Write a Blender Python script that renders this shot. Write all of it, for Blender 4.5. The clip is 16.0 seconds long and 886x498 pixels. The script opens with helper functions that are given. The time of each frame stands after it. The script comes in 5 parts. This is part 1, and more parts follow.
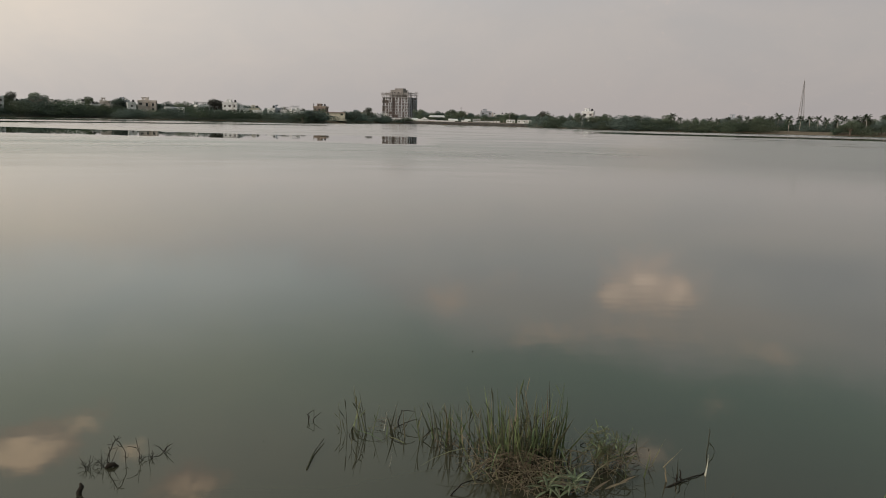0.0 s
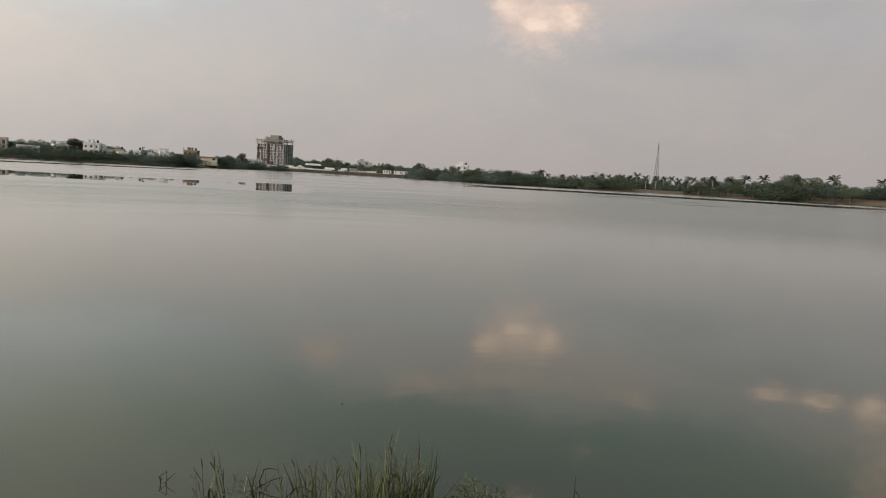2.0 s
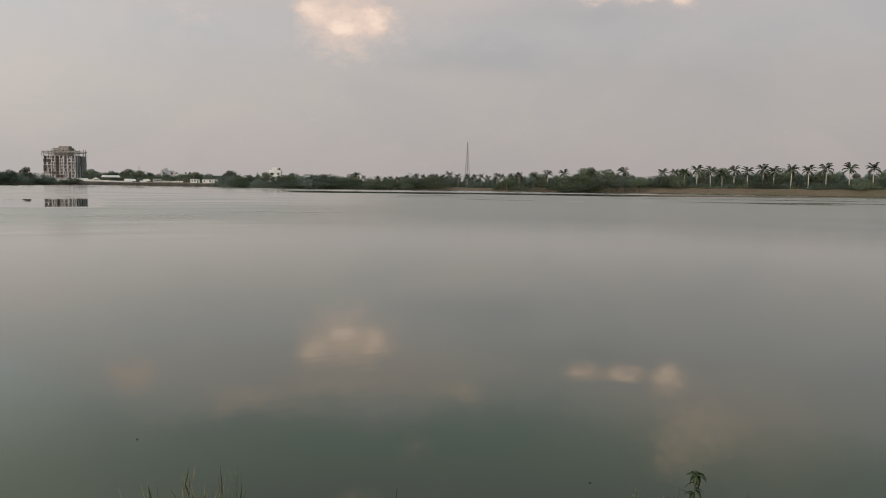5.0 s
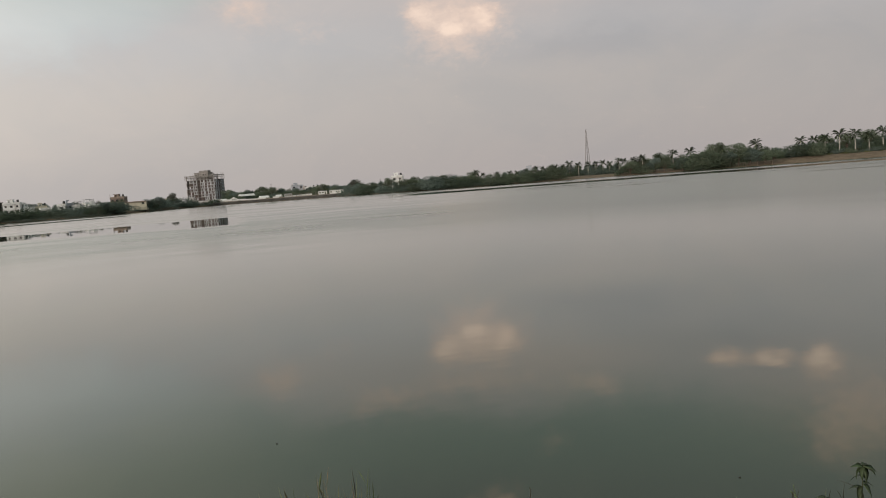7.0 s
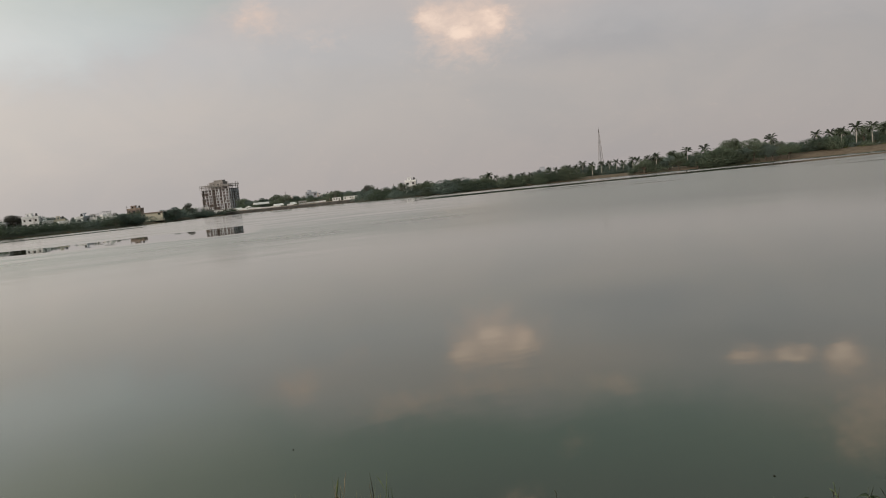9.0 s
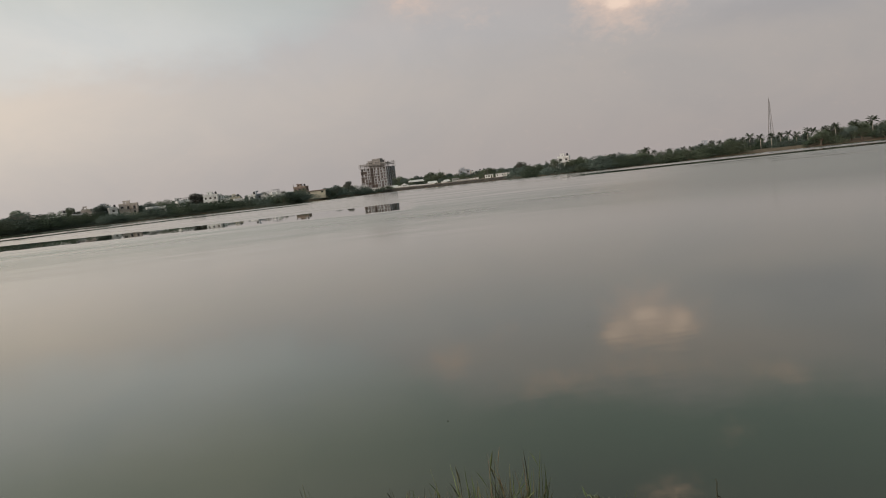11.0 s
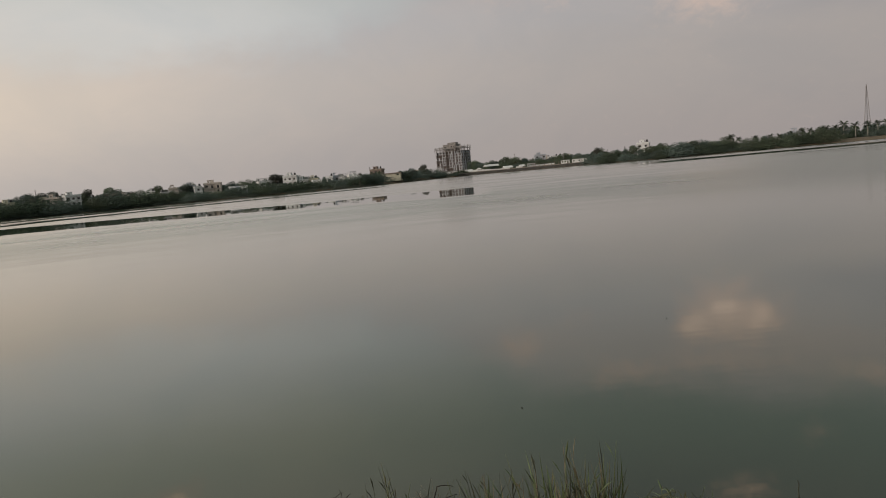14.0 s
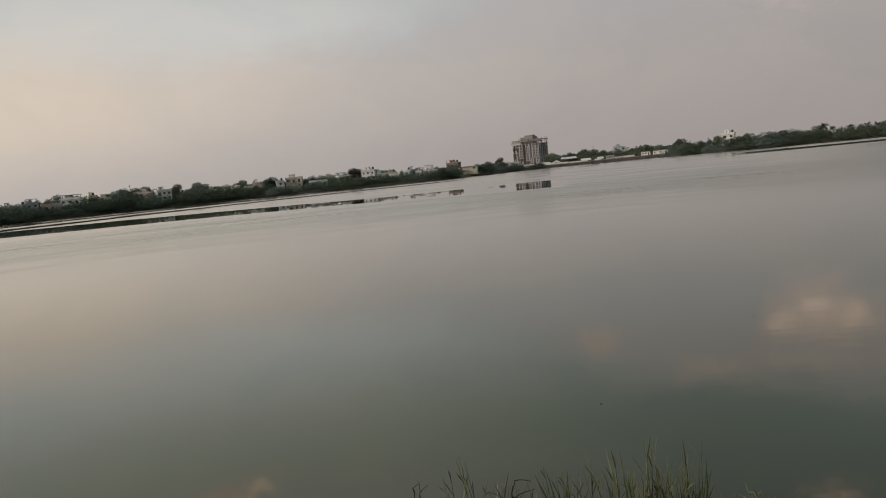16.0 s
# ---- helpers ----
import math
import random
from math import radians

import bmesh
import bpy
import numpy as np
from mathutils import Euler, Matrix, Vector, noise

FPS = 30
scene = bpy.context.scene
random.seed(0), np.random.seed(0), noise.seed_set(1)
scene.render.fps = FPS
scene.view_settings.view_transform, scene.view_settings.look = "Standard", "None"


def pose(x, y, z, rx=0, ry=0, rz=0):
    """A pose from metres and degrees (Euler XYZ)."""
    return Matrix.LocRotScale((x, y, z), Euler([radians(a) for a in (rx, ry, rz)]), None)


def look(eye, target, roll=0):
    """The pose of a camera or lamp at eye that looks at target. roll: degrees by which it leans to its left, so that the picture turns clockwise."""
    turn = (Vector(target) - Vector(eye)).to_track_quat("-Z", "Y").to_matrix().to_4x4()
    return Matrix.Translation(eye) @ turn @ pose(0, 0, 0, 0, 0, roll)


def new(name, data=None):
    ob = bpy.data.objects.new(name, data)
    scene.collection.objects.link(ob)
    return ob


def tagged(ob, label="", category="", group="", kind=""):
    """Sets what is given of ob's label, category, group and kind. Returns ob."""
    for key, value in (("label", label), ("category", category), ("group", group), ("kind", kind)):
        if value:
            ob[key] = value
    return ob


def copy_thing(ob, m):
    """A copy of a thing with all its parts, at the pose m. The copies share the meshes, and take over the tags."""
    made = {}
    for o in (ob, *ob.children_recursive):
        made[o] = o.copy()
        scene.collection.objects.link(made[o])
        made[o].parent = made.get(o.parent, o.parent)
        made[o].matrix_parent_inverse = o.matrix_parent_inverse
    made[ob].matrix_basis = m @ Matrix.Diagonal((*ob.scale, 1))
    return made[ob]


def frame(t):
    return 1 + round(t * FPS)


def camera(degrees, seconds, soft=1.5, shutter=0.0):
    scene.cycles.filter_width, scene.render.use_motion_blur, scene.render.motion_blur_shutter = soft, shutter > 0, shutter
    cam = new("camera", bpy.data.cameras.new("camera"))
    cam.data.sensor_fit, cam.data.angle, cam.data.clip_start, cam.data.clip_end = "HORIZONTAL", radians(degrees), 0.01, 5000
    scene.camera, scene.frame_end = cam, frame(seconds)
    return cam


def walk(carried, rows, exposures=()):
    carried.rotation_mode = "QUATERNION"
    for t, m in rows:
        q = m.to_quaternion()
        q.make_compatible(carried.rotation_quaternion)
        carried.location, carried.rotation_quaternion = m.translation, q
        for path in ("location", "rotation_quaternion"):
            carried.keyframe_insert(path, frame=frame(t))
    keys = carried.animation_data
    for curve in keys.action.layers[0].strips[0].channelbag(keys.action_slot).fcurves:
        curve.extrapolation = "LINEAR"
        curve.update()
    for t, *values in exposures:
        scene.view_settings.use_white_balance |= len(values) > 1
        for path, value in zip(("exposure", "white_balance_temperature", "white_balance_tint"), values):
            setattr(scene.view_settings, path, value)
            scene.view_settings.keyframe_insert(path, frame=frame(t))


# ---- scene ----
# camera: hand-held on the bank, panning right and back
PATH = [
    (0.0, -0.000, 0.000, 3.000, -4.75, -9.87, 1.30),
    (0.5, 0.003, -0.004, 2.996, -8.09, -9.43, 1.93),
    (1.0, -0.006, -0.015, 2.983, -12.48, -8.70, 2.61),
    (1.5, 0.004, -0.004, 2.989, -13.81, -7.03, 2.92),
    (2.0, 0.066, 0.089, 2.980, -14.34, -5.64, 3.15),
    (2.5, 0.175, 0.248, 2.948, -18.20, -4.54, 3.30),
    (3.0, 0.227, 0.246, 2.955, -20.01, -4.35, 2.14),
    (3.5, 0.244, 0.311, 2.942, -21.48, -4.66, 1.62),
    (3.7, 0.257, 0.345, 2.938, -22.88, -4.64, 1.62),
    (4.8, 0.355, 0.430, 2.936, -28.30, -4.95, 0.70),
    (5.8, 0.445, 0.499, 2.933, -26.12, -5.33, -1.03),
    (6.0, 0.458, 0.483, 2.937, -23.10, -5.24, -2.21),
    (6.5, 0.499, 0.530, 2.920, -19.64, -5.12, -3.25),
    (7.0, 0.524, 0.583, 2.896, -18.55, -4.99, -4.40),
    (7.5, 0.560, 0.732, 2.836, -17.73, -4.87, -5.38),
    (8.0, 0.576, 0.801, 2.807, -17.60, -4.76, -5.51),
    (8.5, 0.577, 0.794, 2.803, -17.53, -4.61, -5.74),
    (9.0, 0.577, 0.790, 2.809, -17.42, -4.60, -5.84),
    (9.5, 0.567, 0.783, 2.801, -15.06, -4.63, -6.09),
    (10.0, 0.552, 0.783, 2.810, -10.89, -4.68, -6.35),
    (10.2, 0.551, 0.784, 2.813, -9.45, -4.82, -6.37),
    (12.3, 0.496, 0.705, 2.861, -2.68, -5.39, -5.67),
    (12.5, 0.485, 0.681, 2.877, -2.38, -5.52, -5.50),
    (13.0, 0.483, 0.694, 2.872, -1.57, -5.72, -5.49),
    (13.5, 0.480, 0.700, 2.867, -0.83, -5.80, -5.36),
    (14.0, 0.477, 0.699, 2.867, 0.30, -5.76, -5.38),
    (14.5, 0.473, 0.727, 2.860, 1.04, -5.81, -5.37),
    (15.0, 0.466, 0.714, 2.862, 2.63, -5.74, -5.38),
    (15.5, 0.465, 0.731, 2.861, 4.37, -5.74, -5.47),
    (16.0, 0.457, 0.716, 2.864, 6.28, -5.70, -5.76),
]


def held(x, y, z, yaw, pitch, roll):
    a, b = radians(yaw), radians(pitch)
    eye = Vector((x, y, z))
    return look(eye, eye + Vector((-math.sin(a) * math.cos(b), math.cos(a) * math.cos(b), math.sin(b))), roll)


cam = camera(62.1, 16.0, soft=1.0)
walk(cam, [(t, held(*row)) for t, *row in PATH],
     exposures=((0.0, 0.10, 6750, 11), (3.5, 0.18, 6750, 11), (9.0, 0.11, 6750, 11), (12.5, -0.10, 6850, 13), (16.0, -0.19, 6850, 13)))


# ---------------------------------------------------------------- node helpers
class Nodes:
    """Short hand for building a node tree."""

    def __init__(self, tree):
        self.tree = tree
        tree.nodes.clear()

    def add(self, kind, **props):
        n = self.tree.nodes.new(kind)
        for k, v in props.items():
            if k == "operation":
                n.operation = v
            elif k == "blend_type":
                n.blend_type = v
            elif k == "data_type":
                n.data_type = v
        return n

    def link(self, a, b):
        self.tree.links.new(a, b)

    def put(self, socket, value):
        if isinstance(value, bpy.types.NodeSocket):
            self.link(value, socket)
        else:
            socket.default_value = value

    def m(self, op, a, b=0.0, c=0.0):
        n = self.add("ShaderNodeMath", operation=op)
        self.put(n.inputs[0], a)
        self.put(n.inputs[1], b)
        self.put(n.inputs[2], c)
        return n.outputs[0]

    def step(self, v, lo, hi):
        """0 below lo, 1 above hi, smooth between."""
        n = self.add("ShaderNodeMapRange")
        n.interpolation_type = "SMOOTHSTEP"
        self.put(n.inputs[0], v)
        self.put(n.inputs[1], lo)
        self.put(n.inputs[2], hi)
        n.inputs[3].default_value, n.inputs[4].default_value = 0.0, 1.0
        return n.outputs[0]

    def mix(self, f, a, b, blend="MIX"):
        n = self.add("ShaderNodeMix", data_type="RGBA", blend_type=blend)
        self.put(n.inputs[0], f)
        self.put(n.inputs[6], a)
        self.put(n.inputs[7], b)
        return n.outputs[2]

    def noise(self, vec, scale, detail=3.0, rough=0.55, dist=0.0):
        n = self.add("ShaderNodeTexNoise")
        if vec is not None:
            self.link(vec, n.inputs["Vector"])
        n.inputs["Scale"].default_value = scale
        n.inputs["Detail"].default_value = detail
        n.inputs["Roughness"].default_value = rough
        n.inputs["Distortion"].default_value = dist
        return n.outputs["Fac"], n.outputs["Color"]

    def xyz(self, x, y, z):
        n = self.add("ShaderNodeCombineXYZ")
        for s, v in zip(n.inputs, (x, y, z)):
            self.put(s, v)
        return n.outputs[0]

    def split(self, v):
        n = self.add("ShaderNodeSeparateXYZ")
        self.link(v, n.inputs[0])
        return n.outputs


def rgb(r, g, b):
    return (r, g, b, 1.0)


# ---------------------------------------------------------------- world: hazy dusk sky with thin lit cloud
SUN_AZ, SUN_EL = 122.0, 12.0      # degrees to the left of straight ahead, degrees up
GLOW_AZ = 78.0                    # middle of the warm side of the haze

world = bpy.data.worlds.new("dusk_sky")
scene.world = world
world.use_nodes = True
W = Nodes(world.node_tree)
gen = W.add("ShaderNodeTexCoord").outputs["Generated"]
wx, wy, wz = W.split(gen)
el = W.m("MULTIPLY", W.m("ARCSINE", W.m("MINIMUM", W.m("MAXIMUM", wz, -1.0), 1.0)), 57.2958)
el = W.m("ABSOLUTE", el)
az = W.m("MULTIPLY", W.m("ARCTAN2", W.m("MULTIPLY", wx, -1.0), wy), 57.2958)
# wind-torn edges: the cloud plane is shifted by noise
plane = W.xyz(az, W.m("MULTIPLY", el, 1.6), 0.0)
warp_f, warp_c = W.noise(plane, 0.33, 5.0, 0.6)
wr, wg, wb = W.split(warp_c)
azw = W.m("ADD", az, W.m("MULTIPLY", W.m("SUBTRACT", wr, 0.5), 3.6))
elw = W.m("ADD", el, W.m("MULTIPLY", W.m("SUBTRACT", wg, 0.5), 2.4))
soft_f, _ = W.noise(plane, 0.075, 3.0, 0.5)
# how near the direction of the set sun
warm = W.m("MULTIPLY_ADD", W.m("COSINE", W.m("MULTIPLY", W.m("SUBTRACT", az, GLOW_AZ), 0.0174533)), 0.5, 0.5)
warm2 = W.m("POWER", warm, 3.0)
haze_low = W.mix(warm2, rgb(0.372, 0.350, 0.352), rgb(0.610, 0.588, 0.572))
haze_mid = W.mix(warm2, rgb(0.398, 0.381, 0.377), rgb(0.865, 0.818, 0.768))
haze = W.mix(W.step(el, 0.0, 8.5), haze_low, haze_mid)
cloud_deck = W.mix(warm2, rgb(0.403, 0.403, 0.416), rgb(0.81, 0.81, 0.805))
haze = W.mix(W.step(elw, 7.0, 12.0), haze, cloud_deck)
# clear evening blue above the edge of the haze
edge = W.m("SUBTRACT", 16.6, W.m("MULTIPLY", W.step(az, -14.0, 16.0), 7.4))
above = W.m("SUBTRACT", W.m("ADD", elw, W.m("MULTIPLY", W.m("SUBTRACT", soft_f, 0.5), 7.0)), edge)
warm_side = W.step(warm, 0.45, 0.80)
clear = W.mix(W.step(elw, 11.5, 20.0), W.mix(warm_side, rgb(0.365, 0.405, 0.415), rgb(0.650, 0.688, 0.700)),
              W.mix(warm_side, rgb(0.268, 0.328, 0.322), rgb(0.56, 0.59, 0.53)))
sky_col = W.mix(W.step(above, -1.1, 1.9), haze, clear)
# scattered thin veils high up
veil_f, _ = W.noise(plane, 0.045, 5.0, 0.6, 0.4)
sky_col = W.mix(W.m("MULTIPLY", W.step(veil_f, 0.5, 0.72), W.m("MULTIPLY", W.step(el, 20.0, 32.0), 0.5)), sky_col, rgb(0.45, 0.41, 0.40))


def puff(a, e, sa, se, strength, puffed):
    """One soft cloud puff at azimuth a and elevation e."""
    da = W.m("DIVIDE", W.m("SUBTRACT", azw, a), sa)
    de = W.m("DIVIDE", W.m("SUBTRACT", elw, e), se)
    q = W.m("ADD", W.m("MULTIPLY", da, da), W.m("MULTIPLY", de, de))
    g = W.m("MULTIPLY", W.m("EXPONENT", W.m("MULTIPLY", q, -1.0)), strength)
    return g if puffed is None else W.m("ADD", puffed, g)


wash = None
for spec in ((-23.0, 14.2, 11.0, 2.6, 0.58), (-46.0, 16.0, 6.0, 4.0, 0.4), (-53.0, 17.0, 5.0, 4.5, 0.5), (-6.0, 13.5, 5.0, 1.6, 0.3)):
    wash = puff(*spec, wash)
sky_col = W.mix(W.m("MULTIPLY", wash, W.m("ADD", soft_f, 0.35)), sky_col, rgb(0.56, 0.475, 0.435))
lit = None
for spec in ((-20.7, 11.4, 3.5, 1.9, 0.52), (-18.1, 12.6, 1.0, 1.1, 0.66), (-20.6, 11.5, 0.7, 0.6, 0.55), (-23.2, 12.2, 1.0, 0.8, 0.72), (-20.5, 13.6, 2.8, 0.7, 0.30), (-20.7, 12.3, 2.2, 0.9, 0.34), (-20.6, 9.6, 3.2, 1.2, 0.10),
             (-5.0, 13.9, 2.0, 1.2, 0.42), (-12.8, 16.3, 3.4, 1.1, 0.42), (-20.0, 15.4, 5.0, 0.9, 0.36), (-30.0, 15.8, 2.4, 0.8, 0.45), (-39.4, 14.2, 1.1, 0.5, 0.75),
             (-42.2, 13.9, 0.9, 0.6, 0.85), (-45.8, 13.9, 1.0, 1.0, 1.0), (-42.6, 13.9, 4.6, 0.6, 0.3), (-48.4, 17.4, 3.4, 2.6, 0.50), (-46.0, 19.8, 2.4, 1.8, 0.36),
             (25.8, 22.3, 3.4, 1.4, 1.15), (21.6, 20.6, 1.8, 1.0, 0.3), (15.4, 26.6, 3.0, 1.5, 0.8), (-21.2, 24.2, 2.4, 1.3, 0.5),
             (-26.2, 19.9, 1.2, 0.7, 0.25), (-9.8, 11.9, 2.0, 0.9, 0.22), (-6.0, 13.0, 1.4, 1.2, 0.14)):
    lit = puff(*spec, lit)
# a soft rosy body, brighter torn knots within it
billow, _ = W.noise(plane, 0.95, 7.0, 0.62, 0.5)
body = W.m("MULTIPLY", W.step(W.m("ADD", lit, W.m("MULTIPLY", W.m("SUBTRACT", billow, 0.5), 0.7)), 0.04, 0.76), 0.74)
sky_col = W.mix(body, sky_col, rgb(0.730, 0.570, 0.485))
knot = W.m("MULTIPLY", W.step(W.m("ADD", lit, W.m("MULTIPLY", W.m("SUBTRACT", billow, 0.5), 0.8)), 0.50, 1.30), 0.66)
sky_col = W.mix(knot, sky_col, rgb(0.98, 0.785, 0.650))
# low evening light full on two clouds high on the warm side
blaze = None
for spec in ((26.4, 22.8, 2.6, 1.0, 1.0), (22.4, 21.6, 1.6, 0.7, 0.5), (19.6, 23.7, 1.8, 0.6, 0.6), (15.2, 27.0, 2.8, 1.2, 0.52), (-21.2, 24.2, 2.2, 1.0, 0.35)):
    blaze = puff(*spec, blaze)
blaze = W.m("MULTIPLY", W.step(W.m("ADD", blaze, W.m("MULTIPLY", W.m("SUBTRACT", billow, 0.5), 0.8)), 0.15, 0.95), 0.8)
sky_col = W.mix(blaze, sky_col, rgb(1.62, 1.24, 0.90))
grey = None
for spec in ((-31.0, 9.6, 7.0, 1.3, 0.35), (-38.0, 12.6, 6.0, 1.2, 0.3), (-47.0, 8.0, 8.0, 3.0, 0.2)):
    grey = puff(*spec, grey)
sky_col = W.mix(grey, sky_col, rgb(0.30, 0.305, 0.33))
glow = puff(40.0, 7.6, 20.0, 4.4, 0.74, None)
sky_col = W.mix(glow, sky_col, rgb(0.80, 0.70, 0.575))
# faint unevenness of the haze, rosy and bluish by turns
mott_f, _ = W.noise(plane, 0.11, 4.0, 0.6, 0.5)
sky_col = W.mix(1.0, sky_col, W.mix(W.step(mott_f, 0.3, 0.7), rgb(0.965, 0.975, 0.985), rgb(1.03, 1.018, 1.008)), "MULTIPLY")
air = W.add("ShaderNodeTexSky")
air.sky_type = "NISHITA"
air.sun_disc = False
air.sun_elevation, air.sun_rotation = radians(SUN_EL), radians(-SUN_AZ)
air.air_density, air.dust_density = 1.0, 3.0
bg_air, bg_cloud = W.add("ShaderNodeBackground"), W.add("ShaderNodeBackground")
W.link(air.outputs[0], bg_air.inputs[0])
bg_air.inputs[1].default_value = 0.06
W.link(sky_col, bg_cloud.inputs[0])
bg_cloud.inputs[1].default_value = 1.0
both = W.add("ShaderNodeMixShader")
both.inputs[0].default_value = 0.94           # the haze hides most of the clear air
W.link(bg_air.outputs[0], both.inputs[1])
W.link(bg_cloud.outputs[0], both.inputs[2])
W.link(both.outputs[0], W.add("ShaderNodeOutputWorld").inputs[0])

sun_data = bpy.data.lights.new("sun", "SUN")
sun_data.energy, sun_data.angle, sun_data.color = 1.55, radians(12), (1.0, 0.90, 0.82)
sun = new("sun", sun_data)
sun.matrix_world = look((-300 * math.sin(radians(SUN_AZ)), 300 * math.cos(radians(SUN_AZ)), 300 * math.tan(radians(SUN_EL))), (0, 0, 0))


# ---------------------------------------------------------------- materials
def material(name, low, high, scale=1.0, rough=0.8, bump=0.0, spread=0.0, stain=None, metallic=0.0, spec=0.4, streak=1.0, thin=0.0):
    """A surface with two scales of colour variation, fine relief and a little difference from piece to piece."""
    mat = bpy.data.materials.new(name)
    mat.use_nodes = True
    N = Nodes(mat.node_tree)
    co = N.add("ShaderNodeTexCoord").outputs["Object"]
    if streak != 1.0:
        mp = N.add("ShaderNodeMapping")
        N.link(co, mp.inputs[0])
        mp.inputs["Scale"].default_value = (1.0, 1.0, streak)
        co = mp.outputs[0]
    fine, _ = N.noise(co, scale * 6.0, 4.0, 0.6)
    broad, _ = N.noise(co, scale, 3.0, 0.55)
    f = N.m("ADD", N.m("MULTIPLY", fine, 0.5), N.m("MULTIPLY", broad, 0.5))
    col = N.mix(N.step(f, 0.3, 0.7), rgb(*low), rgb(*high))
    if stain:
        patch, _ = N.noise(co, scale * 0.6, 5.0, 0.65, 0.6)
        col = N.mix(N.m("MULTIPLY", N.step(patch, 0.52, 0.7), 0.7), col, rgb(*stain))
    if spread:
        info = N.add("ShaderNodeObjectInfo")
        hsv = N.add("ShaderNodeHueSaturation")
        N.link(col, hsv.inputs["Color"])
        N.link(N.m("MULTIPLY_ADD", info.outputs["Random"], spread, 1.0 - spread / 2), hsv.inputs["Value"])
        N.link(N.m("MULTIPLY_ADD", info.outputs["Random"], spread * 0.06, 0.5 - spread * 0.03), hsv.inputs["Hue"])
        col = hsv.outputs[0]
    b = N.add("ShaderNodeBsdfPrincipled")
    N.link(col, b.inputs["Base Color"])
    N.link(N.m("MULTIPLY_ADD", fine, 0.25, rough - 0.12), b.inputs["Roughness"])
    b.inputs["Metallic"].default_value = metallic
    b.inputs["Specular IOR Level"].default_value = spec
    if bump:
        bn = N.add("ShaderNodeBump")
        bn.inputs["Strength"].default_value = 0.6
        bn.inputs["Distance"].default_value = bump
        N.link(fine, bn.inputs["Height"])
        N.link(bn.outputs[0], b.inputs["Normal"])
    out = b.outputs[0]
    if thin:                                     # leaves let light through
        tr = N.add("ShaderNodeBsdfTranslucent")
        N.link(col, tr.inputs[0])
        mixed = N.add("ShaderNodeMixShader")
        mixed.inputs[0].default_value = thin
        N.link(out, mixed.inputs[1])
        N.link(tr.outputs[0], mixed.inputs[2])
        out = mixed.outputs[0]
    N.link(out, N.add("ShaderNodeOutputMaterial").inputs[0])
    return mat


LEAF = [material("leaf_dark", (0.112, 0.148, 0.128), (0.200, 0.246, 0.214), 0.35, 0.7, spread=0.5, spec=0.15, thin=0.45),
        material("leaf_olive", (0.115, 0.146, 0.100), (0.200, 0.234, 0.164), 0.35, 0.7, spread=0.5, spec=0.15, thin=0.45),
        material("leaf_blue_green", (0.080, 0.108, 0.076), (0.148, 0.186, 0.134), 0.35, 0.7, spread=0.4, spec=0.15, thin=0.45),
        material("leaf_brown_green", (0.125, 0.130, 0.112), (0.205, 0.206, 0.178), 0.35, 0.75, spread=0.5, spec=0.15, thin=0.45),
        material("leaf_scrub", (0.140, 0.168, 0.142), (0.230, 0.262, 0.222), 0.35, 0.8, spread=0.4, spec=0.15, thin=0.45),
        material("leaf_yellow_green", (0.170, 0.185, 0.075), (0.300, 0.300, 0.140), 0.35, 0.75, spread=0.4, spec=0.15, thin=0.45)]
STONE = material("dark_stone", (0.060, 0.057, 0.052), (0.130, 0.122, 0.112), 0.8, 0.9, 0.02, 0.4, (0.04, 0.045, 0.035))
BARK = material("bark", (0.09, 0.07, 0.055), (0.18, 0.15, 0.12), 2.0, 0.9, 0.02)
PALM_TRUNK = material("palm_trunk", (0.34, 0.31, 0.27), (0.55, 0.51, 0.45), 1.2, 0.85, 0.01, 0.2, streak=4.0)
PALM_LEAF = material("palm_leaf", (0.026, 0.036, 0.023), (0.060, 0.074, 0.046), 0.8, 0.7, spread=0.4, spec=0.15)
PALM_SHAFT = material("palm_shaft", (0.12, 0.17, 0.07), (0.20, 0.25, 0.11), 1.0, 0.5)
CONCRETE = material("raw_concrete", (0.22, 0.205, 0.195), (0.34, 0.32, 0.305), 0.4, 0.9, 0.01, 0.2, (0.16, 0.13, 0.11))
PLASTER = material("rough_plaster", (0.37, 0.38, 0.405), (0.53, 0.545, 0.575), 0.35, 0.9, 0.01, 0.25, (0.30, 0.25, 0.22))
GREY_PLASTER = material("grey_plaster", (0.36, 0.38, 0.42), (0.52, 0.545, 0.59), 0.35, 0.9, 0.01, 0.25, (0.18, 0.16, 0.15))
# brick, its colour lowered to carry the shade inside the tower
BRICK = material("darkened_red_brick", (0.105, 0.080, 0.072), (0.165, 0.130, 0.118), 0.8, 0.9, 0.01, 0.3)
WHITE = material("white_paint", (0.66, 0.66, 0.65), (0.82, 0.82, 0.81), 0.4, 0.75, 0.0, 0.2, (0.42, 0.39, 0.36))
CREAM = material("cream_paint", (0.55, 0.51, 0.40), (0.70, 0.66, 0.53), 0.4, 0.8, 0.0, 0.2, (0.38, 0.34, 0.26))
OCHRE = material("ochre_paint", (0.48, 0.425, 0.385), (0.62, 0.56, 0.515), 0.4, 0.8, 0.0, 0.2, (0.30, 0.23, 0.16))
BROWN = material("brown_paint", (0.22, 0.17, 0.14), (0.32, 0.26, 0.22), 0.4, 0.85, 0.0, 0.2, (0.16, 0.12, 0.10))
# shade of house interiors put into a near-black colour
SHADE = material("interior_shade", (0.02, 0.02, 0.02), (0.05, 0.048, 0.045), 0.5, 0.9)
